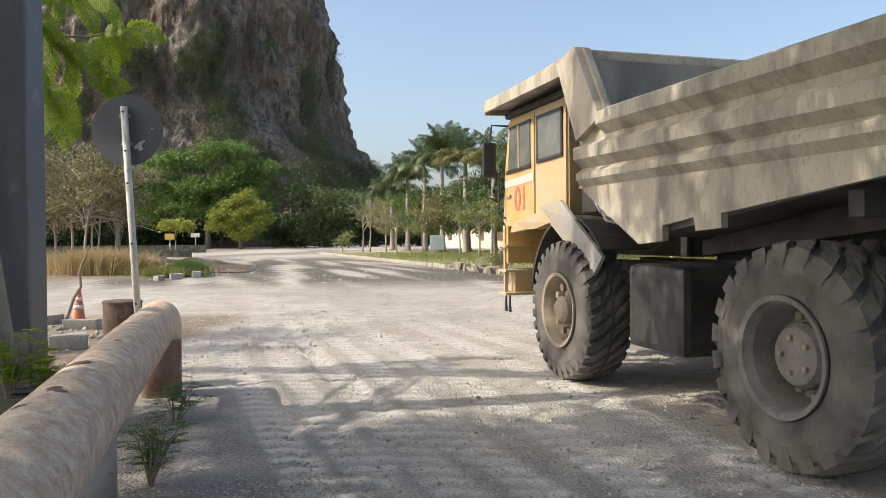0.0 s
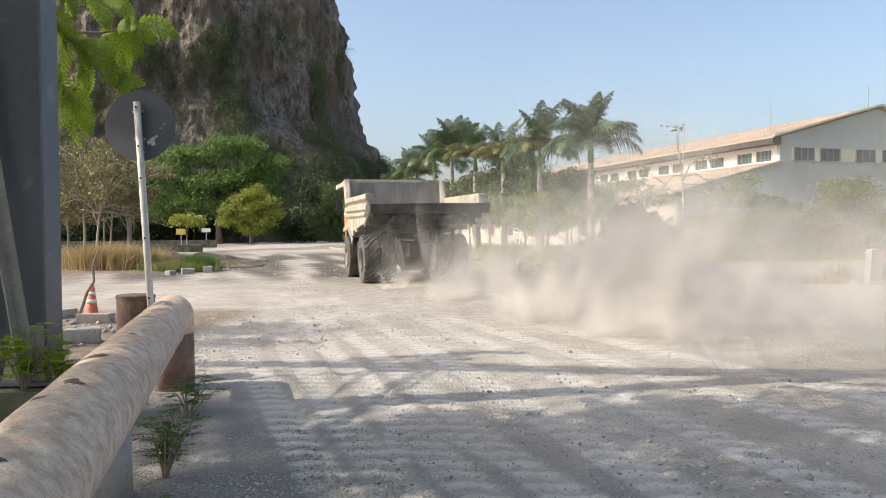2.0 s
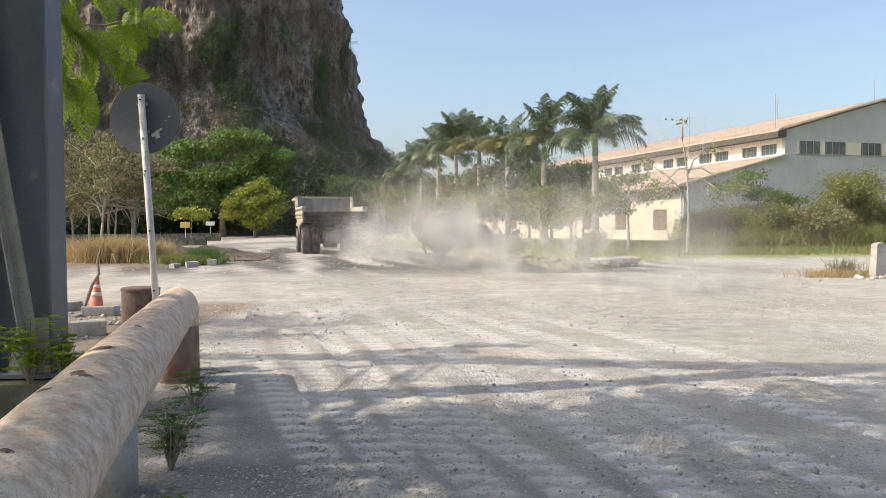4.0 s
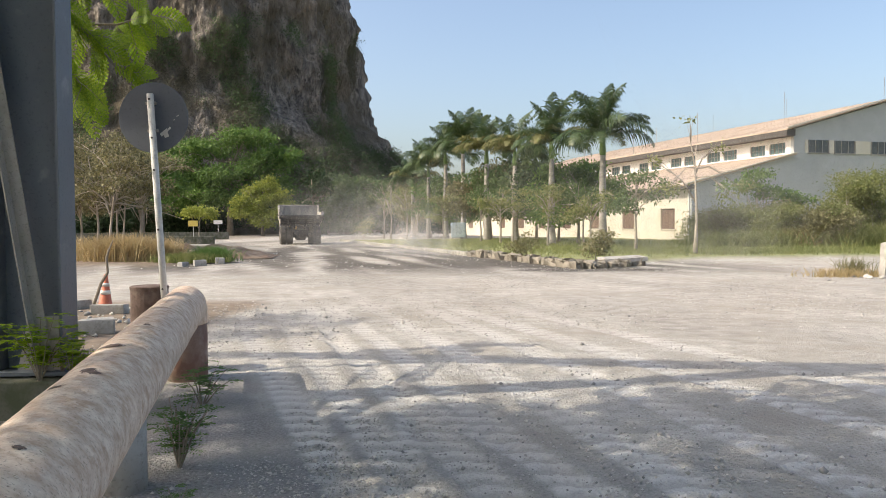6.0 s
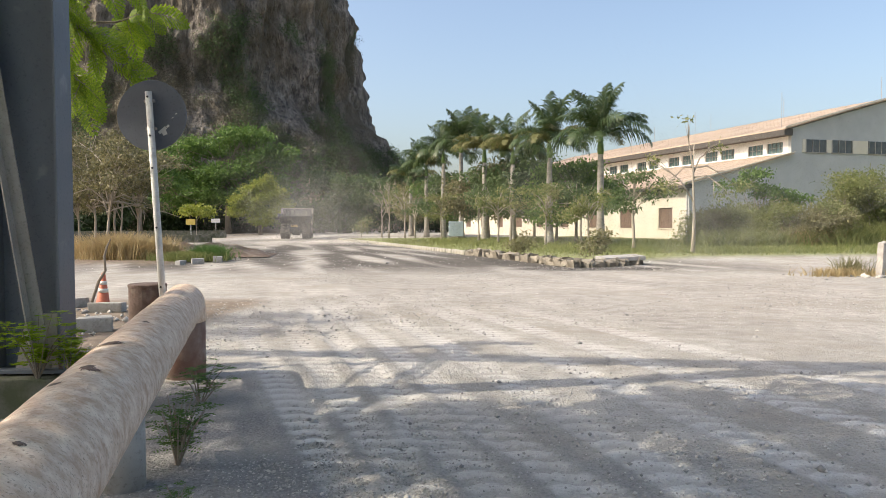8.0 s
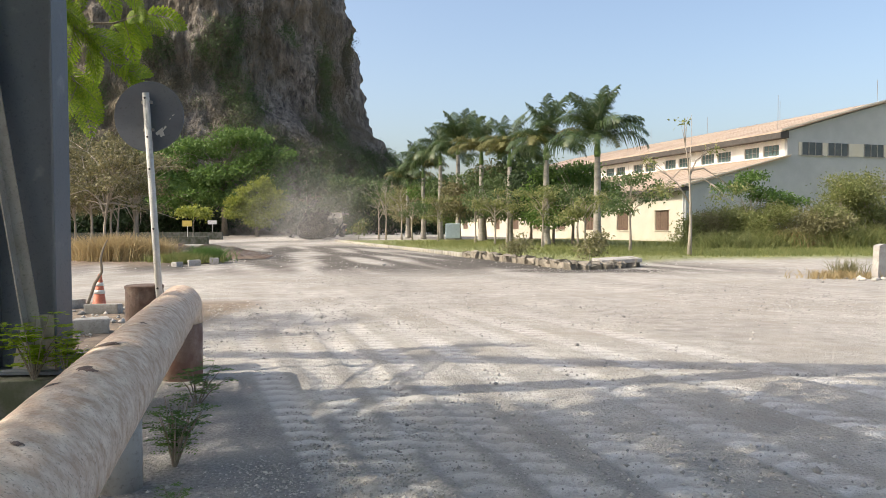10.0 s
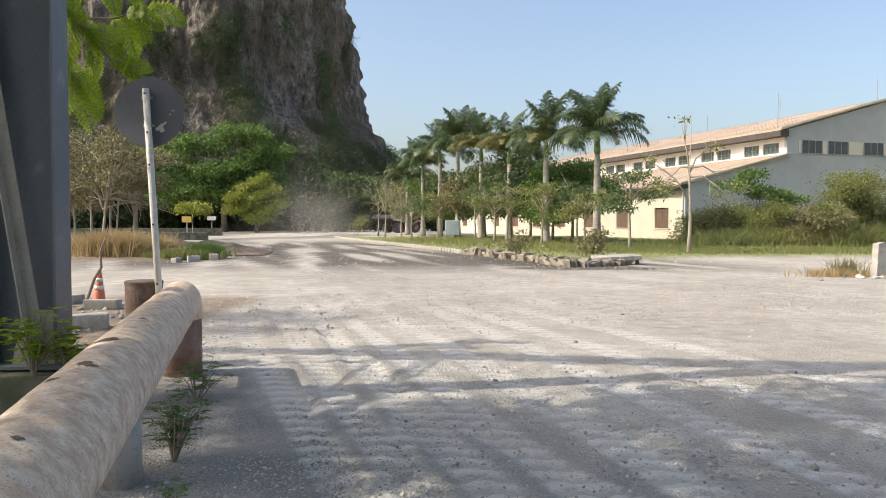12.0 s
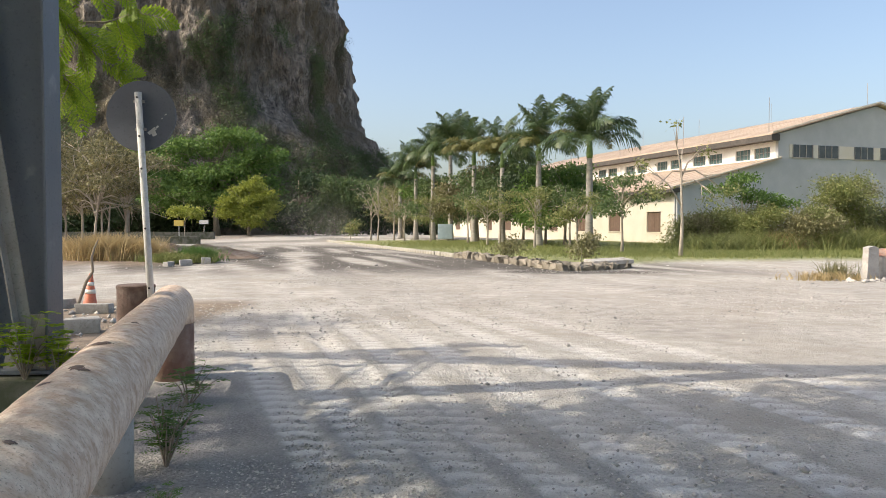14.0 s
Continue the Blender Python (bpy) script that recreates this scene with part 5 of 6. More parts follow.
def tyre_bm(w, lugs, lug_w, deep):
    bm = bmesh.new()
    h = w / 2
    prof = [(0.38, -h * 0.8), (0.43, -h), (0.60, -h * 1.06), (0.70, -h * 0.99), (0.745, -h * 0.88), (0.755, -h * 0.4), (0.755, h * 0.4), (0.745, h * 0.88), (0.70, h * 0.99), (0.60, h * 1.06), (0.43, h), (0.38, h * 0.8)]
    lathe(bm, prof + prof[:1], 56, "x", cap=False)
    for i in range(lugs):
        for sg in (-1, 1):
            a = 2 * math.pi * (i + (0.5 if sg > 0 else 0)) / lugs
            vs = []
            for x, da in ((0.04 * w, 0.10), (0.55 * h, 0.0), (h * 1.0, -0.05)):
                for r, k in ((WR if x < h * 0.9 else WR - 0.03, 1), (0.73, 1.15)):
                    for e in (-1, 1):
                        q = a + sg * da * deep + e * lug_w * k
                        vs.append(bm.verts.new((sg * x, r * math.cos(q), r * math.sin(q))))
            for j in (0, 4):
                o0, o1, i0, i1, p0, p1, q0, q1 = vs[j:j + 8]
                for f in ((o0, o1, p1, p0), (o0, p0, q0, i0), (o1, i1, q1, p1)):
                    bm.faces.new(f)
            bm.faces.new((vs[0], vs[2], vs[3], vs[1]))
            o0, o1, i0, i1 = vs[8:12]
            side = [bm.verts.new((sg * h * 1.06, 0.64 * math.cos(a - sg * .05 * deep + e * lug_w), 0.64 * math.sin(a - sg * .05 * deep + e * lug_w))) for e in (-1, 1)]
            bm.faces.new((o0, o1, side[1], side[0]))
            bm.faces.new((o0, side[0], i0))
            bm.faces.new((o1, i1, side[1]))
    return bm


TYRE_F = tyre_bm(0.5, 30, 0.055, 1.6)
TYRE_R = tyre_bm(0.5, 22, 0.085, 2.2)


def to_mesh(bm, name, mat, smooth=False):
    me = bpy.data.meshes.new(name)
    bmesh.ops.recalc_face_normals(bm, faces=bm.faces)
    bm.to_mesh(me)
    bm.free()
    me.materials.append(mat)
    return me


ME_TYRE_F, ME_TYRE_R = to_mesh(TYRE_F, "tyre", M_TYRE), to_mesh(TYRE_R, "tyre", M_TYRE)


def wheel(truck, x, y, sg, front):
    """A wheel whose hub carries tyre and rim; sg: -1 on the driver's side."""
    bm = bmesh.new()
    if front:
        lathe(bm, [(0.05, 0.0), (0.17, 0.02), (0.16, sg * 0.22), (0.11, sg * 0.26), (0.02, sg * 0.27)], 20, "x")
    else:
        lathe(bm, [(0.05, 0.0), (0.24, 0.02), (0.23, sg * 0.36), (0.20, sg * 0.40), (0.02, sg * 0.40)], 24, "x")
    hub = part("wheel", bm, M_RIM if front else M_RIMR, truck)
    hub.matrix_basis = pose(x, y, WR)
    offs = (0.0,) if front else (sg * 0.26, -sg * 0.28)
    for o in offs:
        ty = part("tyre", ME_TYRE_F if front else ME_TYRE_R, parent=hub)
        ty.location.x = o
        bm = bmesh.new()
        d = sg * (0.06 if front else 0.12)
        lathe(bm, [(0.28, o - d), (0.36, o - sg * 0.2), (0.40, o + sg * 0.23), (0.425, o + sg * 0.262), (0.425, o + sg * 0.282), (0.385, o + sg * 0.272), (0.355, o + sg * 0.2), (0.33, o + (sg * 0.08 if front else -sg * 0.05)), (0.15, o + (sg * 0.10 if front else -sg * 0.05)), (0.14, o - d)], 40, "x", cap=False)
        part("rim", bm, M_RIM if front else M_RIMR, hub)
    n = 10 if front else 5
    for i in range(n):
        a = 2 * math.pi * i / n
        rr, xx = (0.26, sg * 0.13) if front else (0.13, sg * 0.41)
        bm = bmesh.new()
        box(bm, (xx, rr * math.cos(a), rr * math.sin(a)), (0.1 if front else 0.035, 0.075 if front else 0.04, 0.075 if front else 0.04), bevel=0.01)
        part("wheel_nut", bm, M_RIM, hub)
    if not front:
        for i in range(12):
            a = 2 * math.pi * i / 12
            bm = bmesh.new()
            box(bm, (sg * 0.22, 0.3 * math.cos(a), 0.3 * math.sin(a)), (0.05, 0.06, 0.06), bevel=0.01)
            part("wheel_nut", bm, M_RIM, hub)
    return hub


def bar_text(txt, size, m, mat, parent):
    """Painted characters as a thin mesh."""
    cu = bpy.data.curves.new("lettering", "FONT")
    cu.body, cu.size, cu.extrude = txt, size, 0.002
    cu.align_x = "CENTER"
    cu.offset = 0.012
    tmp = bpy.data.objects.new("lettering", cu)
    scene.collection.objects.link(tmp)
    dg = bpy.context.evaluated_depsgraph_get()
    me = bpy.data.meshes.new_from_object(tmp.evaluated_get(dg))
    bpy.data.objects.remove(tmp)
    me.materials.clear()
    me.materials.append(mat)
    ob = part("number", me, parent=parent, label="faded red painted number")
    ob.matrix_basis = m
    return ob


def dump_truck():
    t = thing("dump_truck", "dusty yellow and grey quarry dump truck", "truck", pose(4.06, 5.6, 0, 0, 0, 15.7))
    wheels = [wheel(t, sg * 1.47, WB, sg, True) for sg in (-1, 1)] + [wheel(t, sg * 1.22, 0, sg, False) for sg in (-1, 1)]
    # chassis
    ch = part("chassis", boxes(((-0.45, 1.6, 1.12), (0.2, 7.4, 0.42)), ((0.45, 1.6, 1.12), (0.2, 7.4, 0.42)), ((0, -1.7, 1.12), (0.9, 0.25, 0.4)), ((0, 1.4, 1.12), (0.9, 0.3, 0.4)), ((0, 5.0, 0.95), (2.4, 0.3, 0.5)), bevel=0.02), M_CHAS, t, "oily dark chassis frame")
    part("rear_axle", tube(bmesh.new(), [(-1.3, 0, WR), (-0.5, 0, WR), (-0.38, 0, WR), (0.38, 0, WR), (0.5, 0, WR), (1.3, 0, WR)], [0.17, 0.19, 0.42, 0.42, 0.19, 0.17], 20), M_CHAS, t)
    part("front_axle", tube(bmesh.new(), [(-1.3, WB, WR - .05), (1.3, WB, WR - .05)], 0.12, 12), M_CHAS, t)
    for sg in (-1, 1):
        part("fuel_tank", boxes(((sg * 1.2, 1.95, 0.95), (0.62, 0.95, 0.82)), bevel=0.08), M_CHAS, t)
        part("cylinder", tube(bmesh.new(), [(sg * 0.72, 1.15, 0.8), (sg * 0.72, 1.0, 1.9)], 0.11, 14), M_CHAS, t)
        part("suspension_strut", tube(bmesh.new(), [(sg * 0.62, -0.55, 0.85), (sg * 0.62, -0.75, 1.75)], 0.1, 12), M_CHAS, t)
        part("mud_flap_rod", tube(bmesh.new(), [(sg * 1.05, -1.25, 1.2), (sg * 1.05, -1.25, 2.05)], 0.05, 8), M_CHAS, t)
    part("silencer", tube(bmesh.new(), [(-0.9, 0.75, 1.15), (0.9, 0.75, 1.15)], 0.16, 14), M_CHAS, t)
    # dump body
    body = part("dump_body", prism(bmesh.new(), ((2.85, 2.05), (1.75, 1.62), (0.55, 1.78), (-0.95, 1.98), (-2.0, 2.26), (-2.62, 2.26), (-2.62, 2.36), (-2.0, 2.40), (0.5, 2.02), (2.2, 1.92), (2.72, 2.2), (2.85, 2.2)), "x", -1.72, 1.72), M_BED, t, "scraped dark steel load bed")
    side = ((2.34, 2.87), (-2.12, 2.83), (-2.07, 2.31), (-1.68, 2.25), (-1.27, 2.02), (-0.96, 1.86), (-0.92, 1.97), (0.58, 1.8), (0.58, 1.69), (0.9, 1.67), (0.93, 1.78), (1.37, 1.72), (1.37, 1.59), (1.76, 1.56), (2.83, 2.1), (2.9, 2.6), (3.2, 3.0), (2.98, 3.58), (2.80, 3.58))
    for sg in (-1, 1):
        part("side_panel", prism(bmesh.new(), side, "x", sg * 1.72, sg * 1.78), M_BODY, body, "dusty grey-tan ribbed side")
        bm = bmesh.new()
        for a, b, th, z0, z1 in (((2.36, -2.13), 0.13, 0.11, 2.77, 2.745), ((2.86, -2.1), 0.1, 0.10, 2.47, 2.42), ((2.86, -1.6), 0.0, 0.07, 2.24, 2.235)):
            y0, y1 = a
            h = 0.075 if b else 0.04
            vs = []
            for y, z in ((y0, z0), (y1, z1)):
                for x, dz in ((sg * 1.78, h + 0.05), (sg * (1.78 + th), h), (sg * (1.78 + th), -h * 0.6), (sg * 1.78, -h - 0.06)):
                    vs.append(bm.verts.new((x, y, z + dz)))
            bm.faces.new(vs[:4])
            bm.faces.new(vs[4:][::-1])
            for k in range(4):
                bm.faces.new((vs[k], vs[4 + k], vs[4 + (k + 1) % 4], vs[(k + 1) % 4]))
        part("rib", bm, M_BODY, body)
        part("post", prism(bmesh.new(), ((2.34, 2.8), (2.84, 2.62), (3.3, 3.5), (2.98, 3.6), (2.86, 3.6)), "x", sg * 1.68, sg * 1.86), M_BODY, body)
        wing = prism(bmesh.new(), ((-2.12, 2.85), (-2.07, 2.28), (-2.62, 2.27), (-2.66, 2.42)), "x", sg * 1.66, sg * 1.86)
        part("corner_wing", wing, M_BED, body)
    part("headboard", prism(bmesh.new(), ((2.70, 2.1), (2.84, 2.1), (3.0, 3.5), (2.86, 3.5)), "x", -1.7, 1.7), M_HEAD, body)
    part("headboard_rail", boxes(((0, 2.93, 3.53), (3.62, 0.16, 0.11)), bevel=0.02), M_BODY, body)
    cp = part("canopy", prism(bmesh.new(), ((3.0, 3.5), (5.75, 3.43), (5.75, 3.5), (3.0, 3.6)), "x", -1.8, 1.8), M_BODY, body, "dusty steel canopy over the cab")
    part("lip", boxes(((0, 5.76, 3.42), (3.66, 0.05, 0.14)), ((-1.81, 4.35, 3.46), (0.05, 2.85, 0.16)), ((1.81, 4.35, 3.46), (0.05, 2.85, 0.16)), bevel=0.008), M_BODY, cp)
    part("tail_lip", prism(bmesh.new(), ((-2.62, 2.22), (-2.70, 2.24), (-2.74, 2.52), (-2.66, 2.54)), "x", -1.84, 1.84), M_CHAS, body)
    for x in (-1.1, -0.45, 0.45, 1.1):
        part("floor_rib", prism(bmesh.new(), ((1.7, 1.58), (-2.55, 2.27), (-2.55, 2.16), (-1.0, 1.74), (1.7, 1.45)), "x", x - 0.05, x + 0.05), M_CHAS, body)
    for y, z in ((-0.6, 1.82), (-1.5, 2.0), (-2.2, 2.15)):
        part("cross_rib", boxes(((0, y, z), (3.4, 0.12, 0.16))), M_CHAS, body)
    # cab on the driver's side, engine hood beside it
    cab = part("cab", prism(bmesh.new(), ((3.78, 1.9), (5.75, 1.78), (5.95, 1.85), (5.85, 2.55), (5.62, 3.3), (3.78, 3.3)), "x", -1.48, -0.1), M_CABT, t, "dusty yellow and tan cab")
    part("roof", boxes(((-0.79, 4.72, 3.33), (1.5, 2.0, 0.09)), bevel=0.03), M_CHAS, cab)
    part("hood", boxes(((0.7, 4.7, 1.75), (1.5, 2.4, 0.75)), bevel=0.05), M_CHAS, t)
    fd = part("door", prism(bmesh.new(), ((4.74, 1.84), (5.72, 1.78), (5.80, 2.5), (5.60, 3.24), (4.74, 3.24)), "x", -1.515, -1.481), M_YELLOW, cab, "yellow cab door with grey stripe")
    rd = part("rear_panel", prism(bmesh.new(), ((3.8, 1.95), (4.70, 1.9), (4.70, 3.24), (3.8, 3.24)), "x", -1.512, -1.481), M_CABT, cab)
    part("stripe", prism(bmesh.new(), ((4.75, 2.36), (5.78, 2.32), (5.79, 2.42), (4.75, 2.47)), "x", -1.521, -1.5155), M_STRIPE, fd)
    part("window", prism(bmesh.new(), ((4.85, 2.58), (5.64, 2.55), (5.55, 3.13), (4.85, 3.14)), "x", -1.53, -1.516), M_GLASS, fd)
    part("window_bar", boxes(((-1.532, 5.22, 2.85), (0.02, 0.03, 0.58))), M_CABT, fd)
    part("window", prism(bmesh.new(), ((3.9, 2.62), (4.6, 2.6), (4.6, 3.14), (3.9, 3.14)), "x", -1.53, -1.513), M_GLASS, rd)
    for poly in (((4.83, 2.54), (5.68, 2.51), (5.67, 2.56), (4.83, 2.59)), ((4.83, 3.13), (5.57, 3.12), (5.56, 3.16), (4.83, 3.17))):
        part("seal", prism(bmesh.new(), poly, "x", -1.535, -1.517), M_BLACK, fd)
    for poly in (((3.87, 2.59), (4.63, 2.57), (4.63, 2.61), (3.87, 2.63)), ((3.87, 3.13), (4.63, 3.13), (4.63, 3.17), (3.87, 3.17)), ((3.87, 2.6), (3.91, 2.6), (3.91, 3.15), (3.87, 3.15)), ((4.59, 2.6), (4.63, 2.6), (4.63, 3.15), (4.59, 3.15))):
        part("seal", prism(bmesh.new(), poly, "x", -1.535, -1.514), M_BLACK, rd)
    part("handle", boxes(((-1.53, 5.62, 2.2), (0.03, 0.16, 0.04)), bevel=0.008), M_GALV, fd)
    bar_text("01", 0.45, Matrix(((0, 0, -1, -1.5165), (-1, 0, 0, 5.2), (0, 1, 0, 2.0), (0, 0, 0, 1))), M_RED, fd)
    mir = part("mirror", boxes(((-1.74, 5.82, 2.72), (0.2, 0.07, 0.5)), bevel=0.03), M_BLACK, cab)
    part("mirror_arm", tube(bmesh.new(), [(-1.48, 5.72, 3.2), (-1.7, 5.82, 3.22), (-1.74, 5.82, 2.9)], 0.014, 6), M_BLACK, mir)
    part("grab_rail", tube(bmesh.new(), [(-1.5, 5.86, 2.6), (-1.58, 5.86, 2.55), (-1.58, 5.88, 1.95), (-1.5, 5.8, 1.9)], 0.016, 6), M_BLACK, cab)
    # front steps, bumper, fender
    st = part("step_frame", boxes(((-1.45, 5.95, 1.3), (0.05, 0.05, 1.0)), ((-1.0, 5.95, 1.3), (0.05, 0.05, 1.0)), ((-1.25, 5.9, 1.5), (0.55, 0.3, 0.03)), ((-1.25, 5.9, 1.15), (0.55, 0.3, 0.03)), ((-1.25, 5.9, 0.82), (0.55, 0.32, 0.04))), M_CABT, t)
    part("bumper", boxes(((0, 5.98, 1.0), (2.7, 0.22, 0.36)), bevel=0.03), M_YELLOW, t)
    part("front_panel", boxes(((-0.75, 5.92, 1.55), (1.4, 0.1, 0.6)), bevel=0.02), M_YELLOW, t)
    for y in (5.93, 5.78):
        part("chain", tube(bmesh.new(), [(-1.45, y, 0.82), (-1.45, y + 0.02, 0.68), (-1.45, y, 0.56)], [0.012, 0.018, 0.025], 6), M_BLACK, st)
    for sg in (-1, 1):
        bm = bmesh.new()
        arc = [(WB + 1.02 * math.cos(a), WR + 0.03 + 1.02 * math.sin(a)) for a in np.linspace(0.15, 2.45, 14)]
        arc2 = [(WB + 1.05 * math.cos(a), WR + 0.03 + 1.05 * math.sin(a)) for a in np.linspace(2.45, 0.15, 14)]
        prism(bm, arc + arc2, "x", sg * 1.05, sg * 1.62)
        part("fender", bm, M_CHAS, t)
        bm = prism(bmesh.new(), ((4.35, 1.99), (4.1, 1.84), (2.95, 1.2), (2.72, 1.42), (3.3, 1.82), (3.75, 2.06)), "x", sg * 1.60, sg * 1.64)
        for v in bm.verts:
            v.co.x += sg * 0.05 * noise.noise(v.co * 2)
        part("fender_plate", bm, M_FENDER, t, "dented grey-blue fender plate")
        bm = prism(bmesh.new(), ((5.2, 1.84), (4.2, 1.96), (3.95, 1.8), (4.5, 1.72), (4.8, 1.74), (5.3, 1.7)), "x", sg * 1.5, sg * 1.62)
        for v in bm.verts:
            v.co += Vector([noise.noise(v.co * 3 + Vector((k * 5, 0, 0))) for k in range(3)]) * 0.05
        part("fender_plate", bm, M_CABT, t)
    for i in range(4):
        part("hose", tube(bmesh.new(), [(-1.3 - .03 * i, 3.68, 2.5 - 0.1 * i), (-1.4, 3.5 - 0.05 * i, 2.2), (-1.42, 3.2 - 0.06 * i, 1.95 - .05 * i), (-1.3, 2.8, 1.75)], 0.02, 6), M_GALV if i % 2 else M_BLACK, t)
    part("battery_box", boxes(((-1.2, 3.45, 2.25), (0.4, 0.35, 0.7)), bevel=0.02), M_CHAS, t)
    part("air_filter", tube(bmesh.new(), [(-1.35, 3.5, 2.45), (-1.35, 3.5, 2.75)], 0.12, 12), M_CHAS, t)
    return t, wheels


TRUCK, WHEELS = dump_truck()


# ---- dust ----
def dust_material():
    m = bpy.data.materials.new("airborne_limestone_dust")
    m.use_nodes = True
    t = m.node_tree
    d = t.nodes["Principled BSDF"]
    d.inputs["Base Color"].default_value = (0.82, 0.785, 0.73, 1)
    d.inputs["Roughness"].default_value = 1.0
    d.inputs["Specular IOR Level"].default_value = 0.0
    tl = t.nodes.new("ShaderNodeBsdfTranslucent")
    tl.inputs[0].default_value = (0.82, 0.785, 0.73, 1)
    tp = t.nodes.new("ShaderNodeBsdfTransparent")
    a, b = t.nodes.new("ShaderNodeMixShader"), t.nodes.new("ShaderNodeMixShader")
    a.inputs[0].default_value = 0.5
    at = t.nodes.new("ShaderNodeAttribute")
    at.attribute_name = "veil"
    co = t.nodes.new("ShaderNodeTexCoord")
    n = t.nodes.new("ShaderNodeTexNoise")
    n.inputs["Scale"].default_value, n.inputs["Detail"].default_value = 1.3, 4.0
    t.links.new(co.outputs["Object"], n.inputs["Vector"])
    mr = t.nodes.new("ShaderNodeMapRange")
    mr.inputs[1].default_value, mr.inputs[2].default_value, mr.inputs[3].default_value, mr.inputs[4].default_value = 0.35, 0.65, 0.35, 1.5
    t.links.new(n.outputs[0], mr.inputs[0])
    mu = t.nodes.new("ShaderNodeMath")
    mu.operation = "MULTIPLY"
    t.links.new(at.outputs["Fac"], mu.inputs[0])
    t.links.new(mr.outputs[0], mu.inputs[1])
    t.links.new(mu.outputs[0], b.inputs[0])
    t.links.new(d.outputs[0], a.inputs[1])
    t.links.new(tl.outputs[0], a.inputs[2])
    t.links.new(tp.outputs[0], b.inputs[1])
    t.links.new(a.outputs[0], b.inputs[2])
    t.links.new(b.outputs[0], t.nodes["Material Output"].inputs[0])
    return m


M_DUST = dust_material()


def puff_mesh(n, sx, sy, sz, size, density, seed):
    """A billow of thin curved veils of dust, each fading out towards its rim."""
    r = np.random.default_rng(seed)
    V, F, D = [], [], []
    for i in range(n):
        c = r.normal(size=3) * np.array([sx, sy, sz]) * 0.75
        ax = r.normal(size=3) * np.array([1, 1, 0.5])
        ax /= np.linalg.norm(ax)
        u = np.cross(ax, r.normal(size=3))
        u /= np.linalg.norm(u)
        w = np.cross(ax, u)
        R = size * r.uniform(0.7, 1.3)
        b = len(V)
        V.append(c)
        D.append(density)
        rings, seg = 5, 18
        for j in range(1, rings + 1):
            k = j / rings
            for q in range(seg):
                a = 2 * math.pi * q / seg
                rr = R * k * (1 + 0.22 * math.sin(3 * a + i) * k)
                p = c + (u * math.cos(a) + w * math.sin(a) * 0.8) * rr + ax * R * (0.45 * k * k + 0.12 * math.sin(2 * a + i) * k)
                V.append(p)
                D.append(density * (1 - k * k) ** 1.5)
        for q in range(seg):
            F.append((b, b + 1 + q, b + 1 + (q + 1) % seg))
        for j in range(rings - 1):
            o, o2 = b + 1 + j * seg, b + 1 + (j + 1) * seg
            for q in range(seg):
                q2 = (q + 1) % seg
                F += [(o + q, o2 + q, o2 + q2), (o + q, o2 + q2, o + q2)]
    me = mesh_np("dust_cloud", np.array(V), np.array(F), M_DUST, True)
    me.attributes.new("veil", "FLOAT", "POINT").data.foreach_set("value", np.array(D, np.float32))
    return me


PUFF_S = puff_mesh(9, 0.45, 0.45, 0.3, 0.7, 0.2, 1)
PUFF_M = [puff_mesh(9, 1.1, 1.1, 0.6, 1.5, 0.105, 2 + i) for i in range(3)]
PUFF_F = [puff_mesh(9, 4.2, 3.6, 2.8, 5.0, 0.016, 9 + i) for i in range(3)]
PUFF_L = [puff_mesh(8, 2.6, 2.4, 1.5, 3.3, 0.034, 5 + i) for i in range(3)]

# ---- what moves ----
TRUCK_ROWS = [
    (0.0, 4.06, 5.60, 15.7), (0.2, 3.52, 7.58, 15.3), (0.5, 2.67, 10.30, 14.4), (1.0, 1.42, 15.05, 14.4), (1.5, 0.17, 20.20, 14.7),
    (2.0, -1.07, 25.1, 15.0), (2.5, -2.42, 30.3, 15.8), (3.0, -3.99, 35.9, 16.4), (5.5, -12.2, 61.2, 15.6), (6.5, -15.1, 71.1, 13.0),
    (8.0, -18.1, 86.0, 8.5), (9.3, -19.0, 100.5, -3.0), (10.5, -17.46, 113.0, -18.6), (11.0, -15.76, 115.6, -24.0), (12.5, -5.5, 121.5, -52.0), (14.0, 7.5, 126.5, -62.0)]


def truck_at(s):
    """Place and heading of the truck at a time, smoothly between the rows."""
    T = [r[0] for r in TRUCK_ROWS]
    s0 = min(max(s, 0.0), 14.0)
    i = max(0, min(len(T) - 2, sum(1 for q in T if q <= s0) - 1))
    out = []
    for c in (1, 2, 3):
        def slope(j):
            a, b = max(0, j - 1), min(len(T) - 1, j + 1)
            return (TRUCK_ROWS[b][c] - TRUCK_ROWS[a][c]) / (T[b] - T[a])
        h = T[i + 1] - T[i]
        k = (s0 - T[i]) / h
        p0, p1, m0, m1 = TRUCK_ROWS[i][c], TRUCK_ROWS[i + 1][c], slope(i) * h, slope(i + 1) * h
        out.append((2 * k ** 3 - 3 * k ** 2 + 1) * p0 + (k ** 3 - 2 * k ** 2 + k) * m0 + (3 * k ** 2 - 2 * k ** 3) * p1 + (k ** 3 - k ** 2) * m1)
    x, y, h = out
    if s < 0:
        x, y = x + 2.75 * -s, y - 9.9 * -s
    return x, y, h


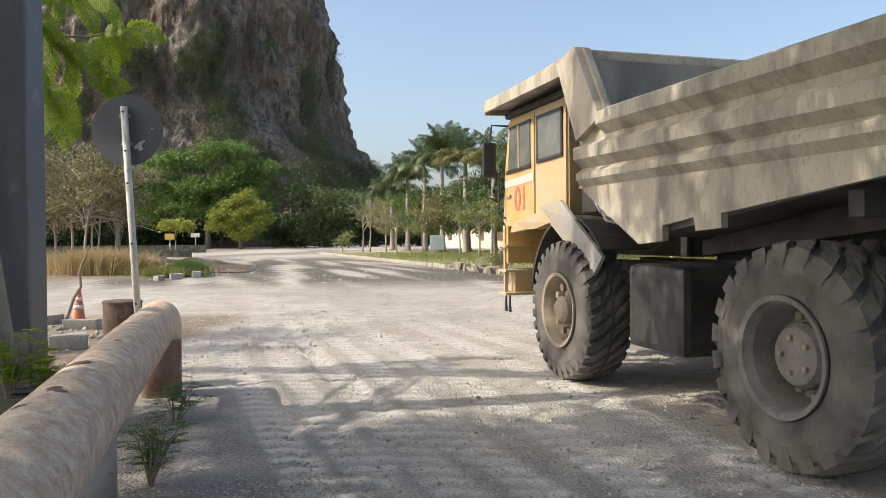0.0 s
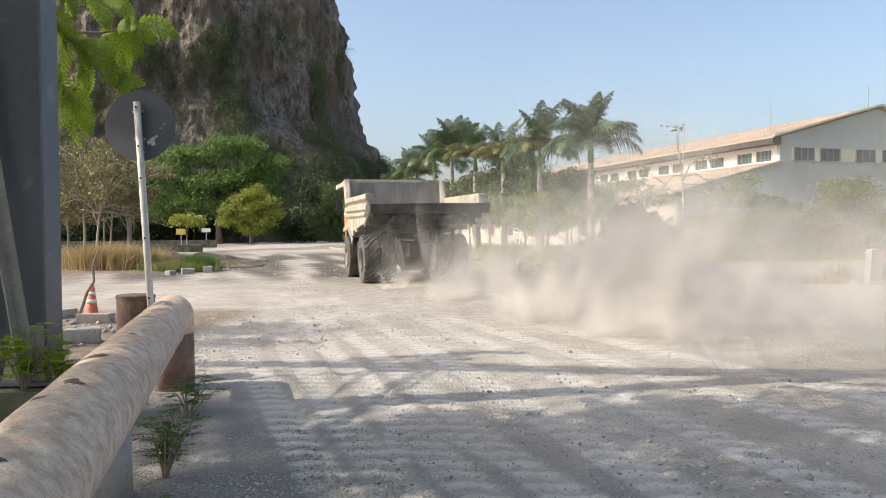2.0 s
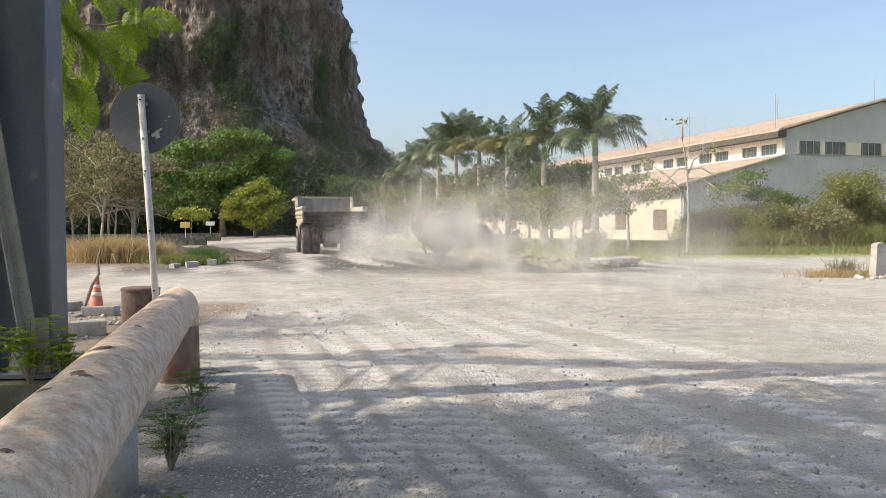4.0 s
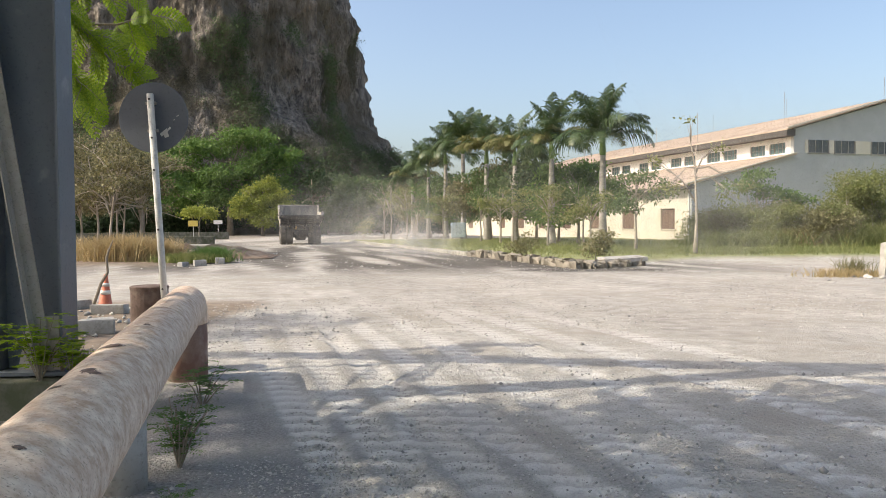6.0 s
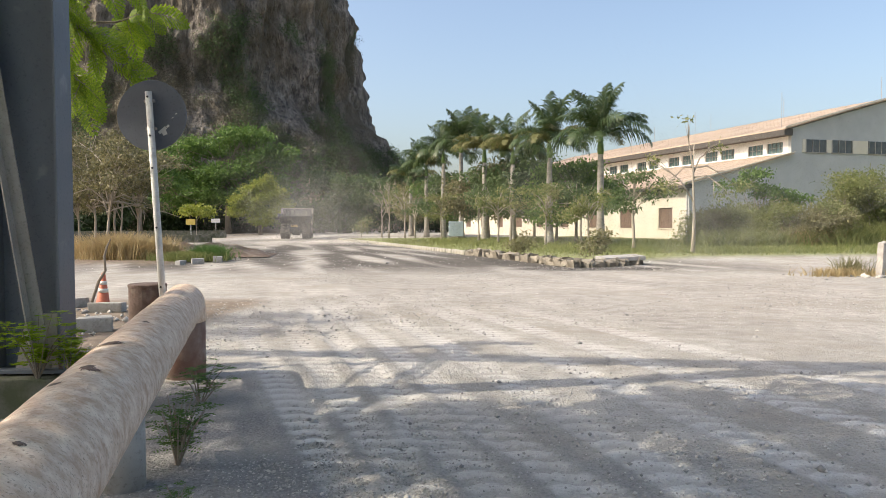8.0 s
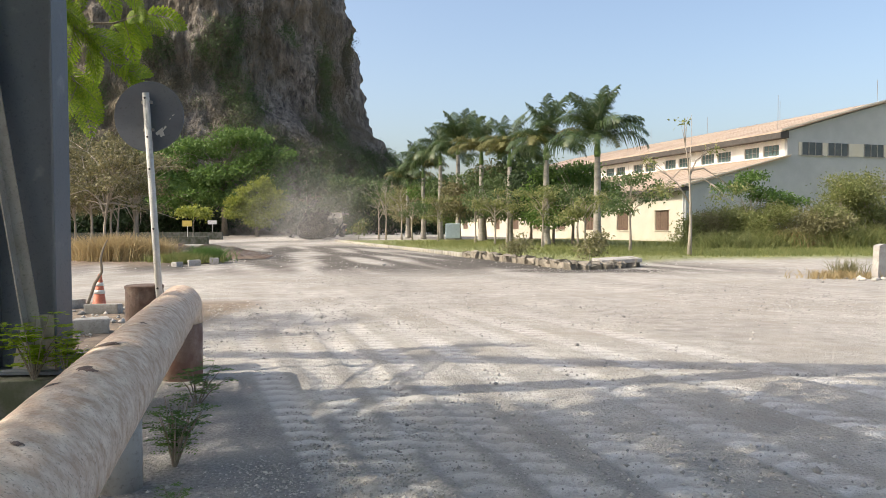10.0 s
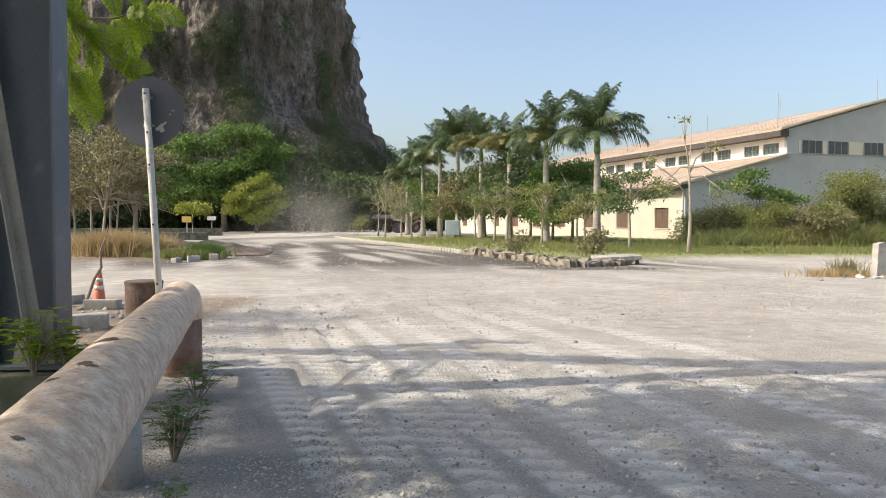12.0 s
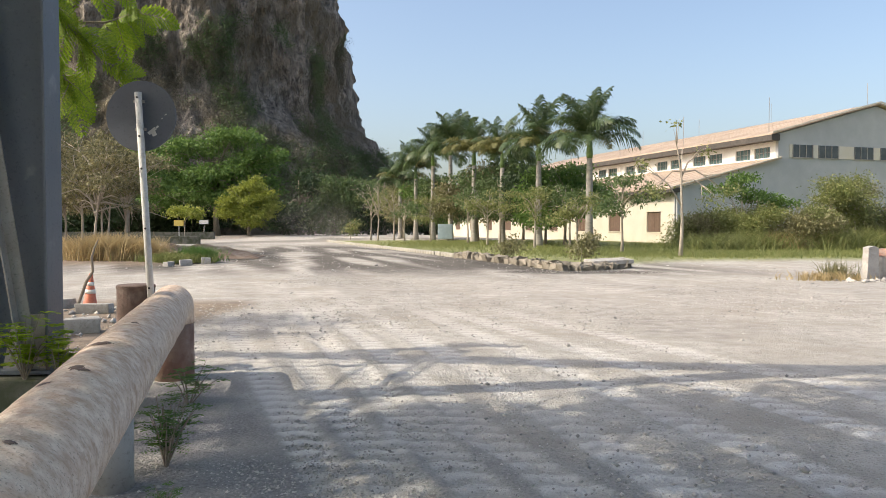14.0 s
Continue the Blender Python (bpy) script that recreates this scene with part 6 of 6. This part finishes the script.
def motions():
    rows, roll, gone = [], [], 0.0
    last = truck_at(0.0)
    for i in range(141):
        s = i / 10
        x, y, h = truck_at(s)
        gone += math.hypot(x - last[0], y - last[1])
        last = (x, y, h)
        rows.append((s, pose(x, y, 0.012 * math.sin(s * 9), 0.25 * math.sin(s * 7), 0.3 * math.sin(s * 5.3), h)))
        roll.append((s, gone / WR))
    walk(TRUCK, rows)
    for w in WHEELS:
        at = w.matrix_basis.translation.copy()
        walk(w, [(s, Matrix.Translation(at) @ Matrix.Rotation(-a, 4, "X")) for s, a in roll])
    # dust: lifted by the wheels as they pass, blown to the side, settling again
    r = np.random.default_rng(77)

    def puff(me, te, side, rise, wind, hang, low, back=0.6):
        x, y, h = truck_at(te)
        a = radians(h)
        fx, fy = -math.sin(a), math.cos(a)
        px, py = x + side * fy - back * fx, y - side * fx - back * fy
        d = tagged(new("dust_cloud", me), "thin pale dust cloud whirled up by the truck", "dust", "dust behind the truck", "stuff")
        yaw = r.uniform(0, 360)

        def at(s, z, f=1.0):
            k = max(0.0, s - te)
            w = wind * (k - 0.06 * k * k if k < 7 else 4.06)
            follow = 2.8 * (1 - math.exp(-k * 1.6))
            return (s, pose(px + fx * follow + w, py + fy * follow + 0.25 * w, z, 0, 0, yaw))
        keys = [at(0.0, low if te > 0.05 else rise * 0.8)]
        for s, z in ((te, low), (te + 0.35, rise * 0.75), (te + 1.2, rise), (te + 0.6 * hang, rise * 1.05), (te + hang, rise * 0.45), (te + hang * 1.3, low)):
            if 0.08 < s < 13.9 and s - keys[-1][0] > 0.08:
                keys.append(at(s, z))
        k = te + hang * 1.3
        keys.append(at(14.0, low if k <= 14 else rise * 0.5))
        walk(d, keys)

    for te, side in ((-0.25, 1.1), (-0.1, -1.0), (0.0, 1.2), (0.1, 0.3), (0.15, -1.2), (0.25, 1.2), (0.4, 1.3), (0.45, -1.1), (0.6, 1.2), (0.75, -1.0), *((-0.3 + 0.16 * i, (-1.25, 0.2, 1.3)[i % 3]) for i in range(22))):
        puff(PUFF_S, te, side, 0.35, r.uniform(0.5, 1.1), 1.6, -2.0, 0.5)
    for i in range(14):
        puff(PUFF_M[i % 3], -0.9 + 0.11 * i, r.uniform(-1.0, 2.4), r.uniform(0.35, 0.8), r.uniform(0.6, 1.4), r.uniform(2.0, 2.8), -4.0, 0.8)
    for i in range(26):
        te = -0.5 + 3.9 * i / 25
        puff(PUFF_M[i % 3], te, r.uniform(-0.9, 1.6), r.uniform(0.7, 1.4), r.uniform(0.7, 1.6), r.uniform(2.2, 3.4), -4.0, (0.4, 1.0, -0.2)[i % 3])
    for i in range(6):
        puff(PUFF_F[i % 3], 0.8 + 0.45 * i, r.uniform(7.0, 15.0), r.uniform(1.6, 3.0), r.uniform(0.9, 1.5), r.uniform(5.5, 7.5), -14.0, r.uniform(-16, -4))
    for i in range(26):
        te = 0.9 + 8.8 * i / 25
        puff((PUFF_L if te < 5 else PUFF_F)[i % 3], te, r.uniform(-0.5, 2.2), r.uniform(1.3, 2.4) * (1.0 if te < 5 else 1.5), r.uniform(0.4, 1.2), r.uniform(2.6, 3.8) if te < 5 else r.uniform(3.2, 4.6), -10.0, 2.8)


motions()
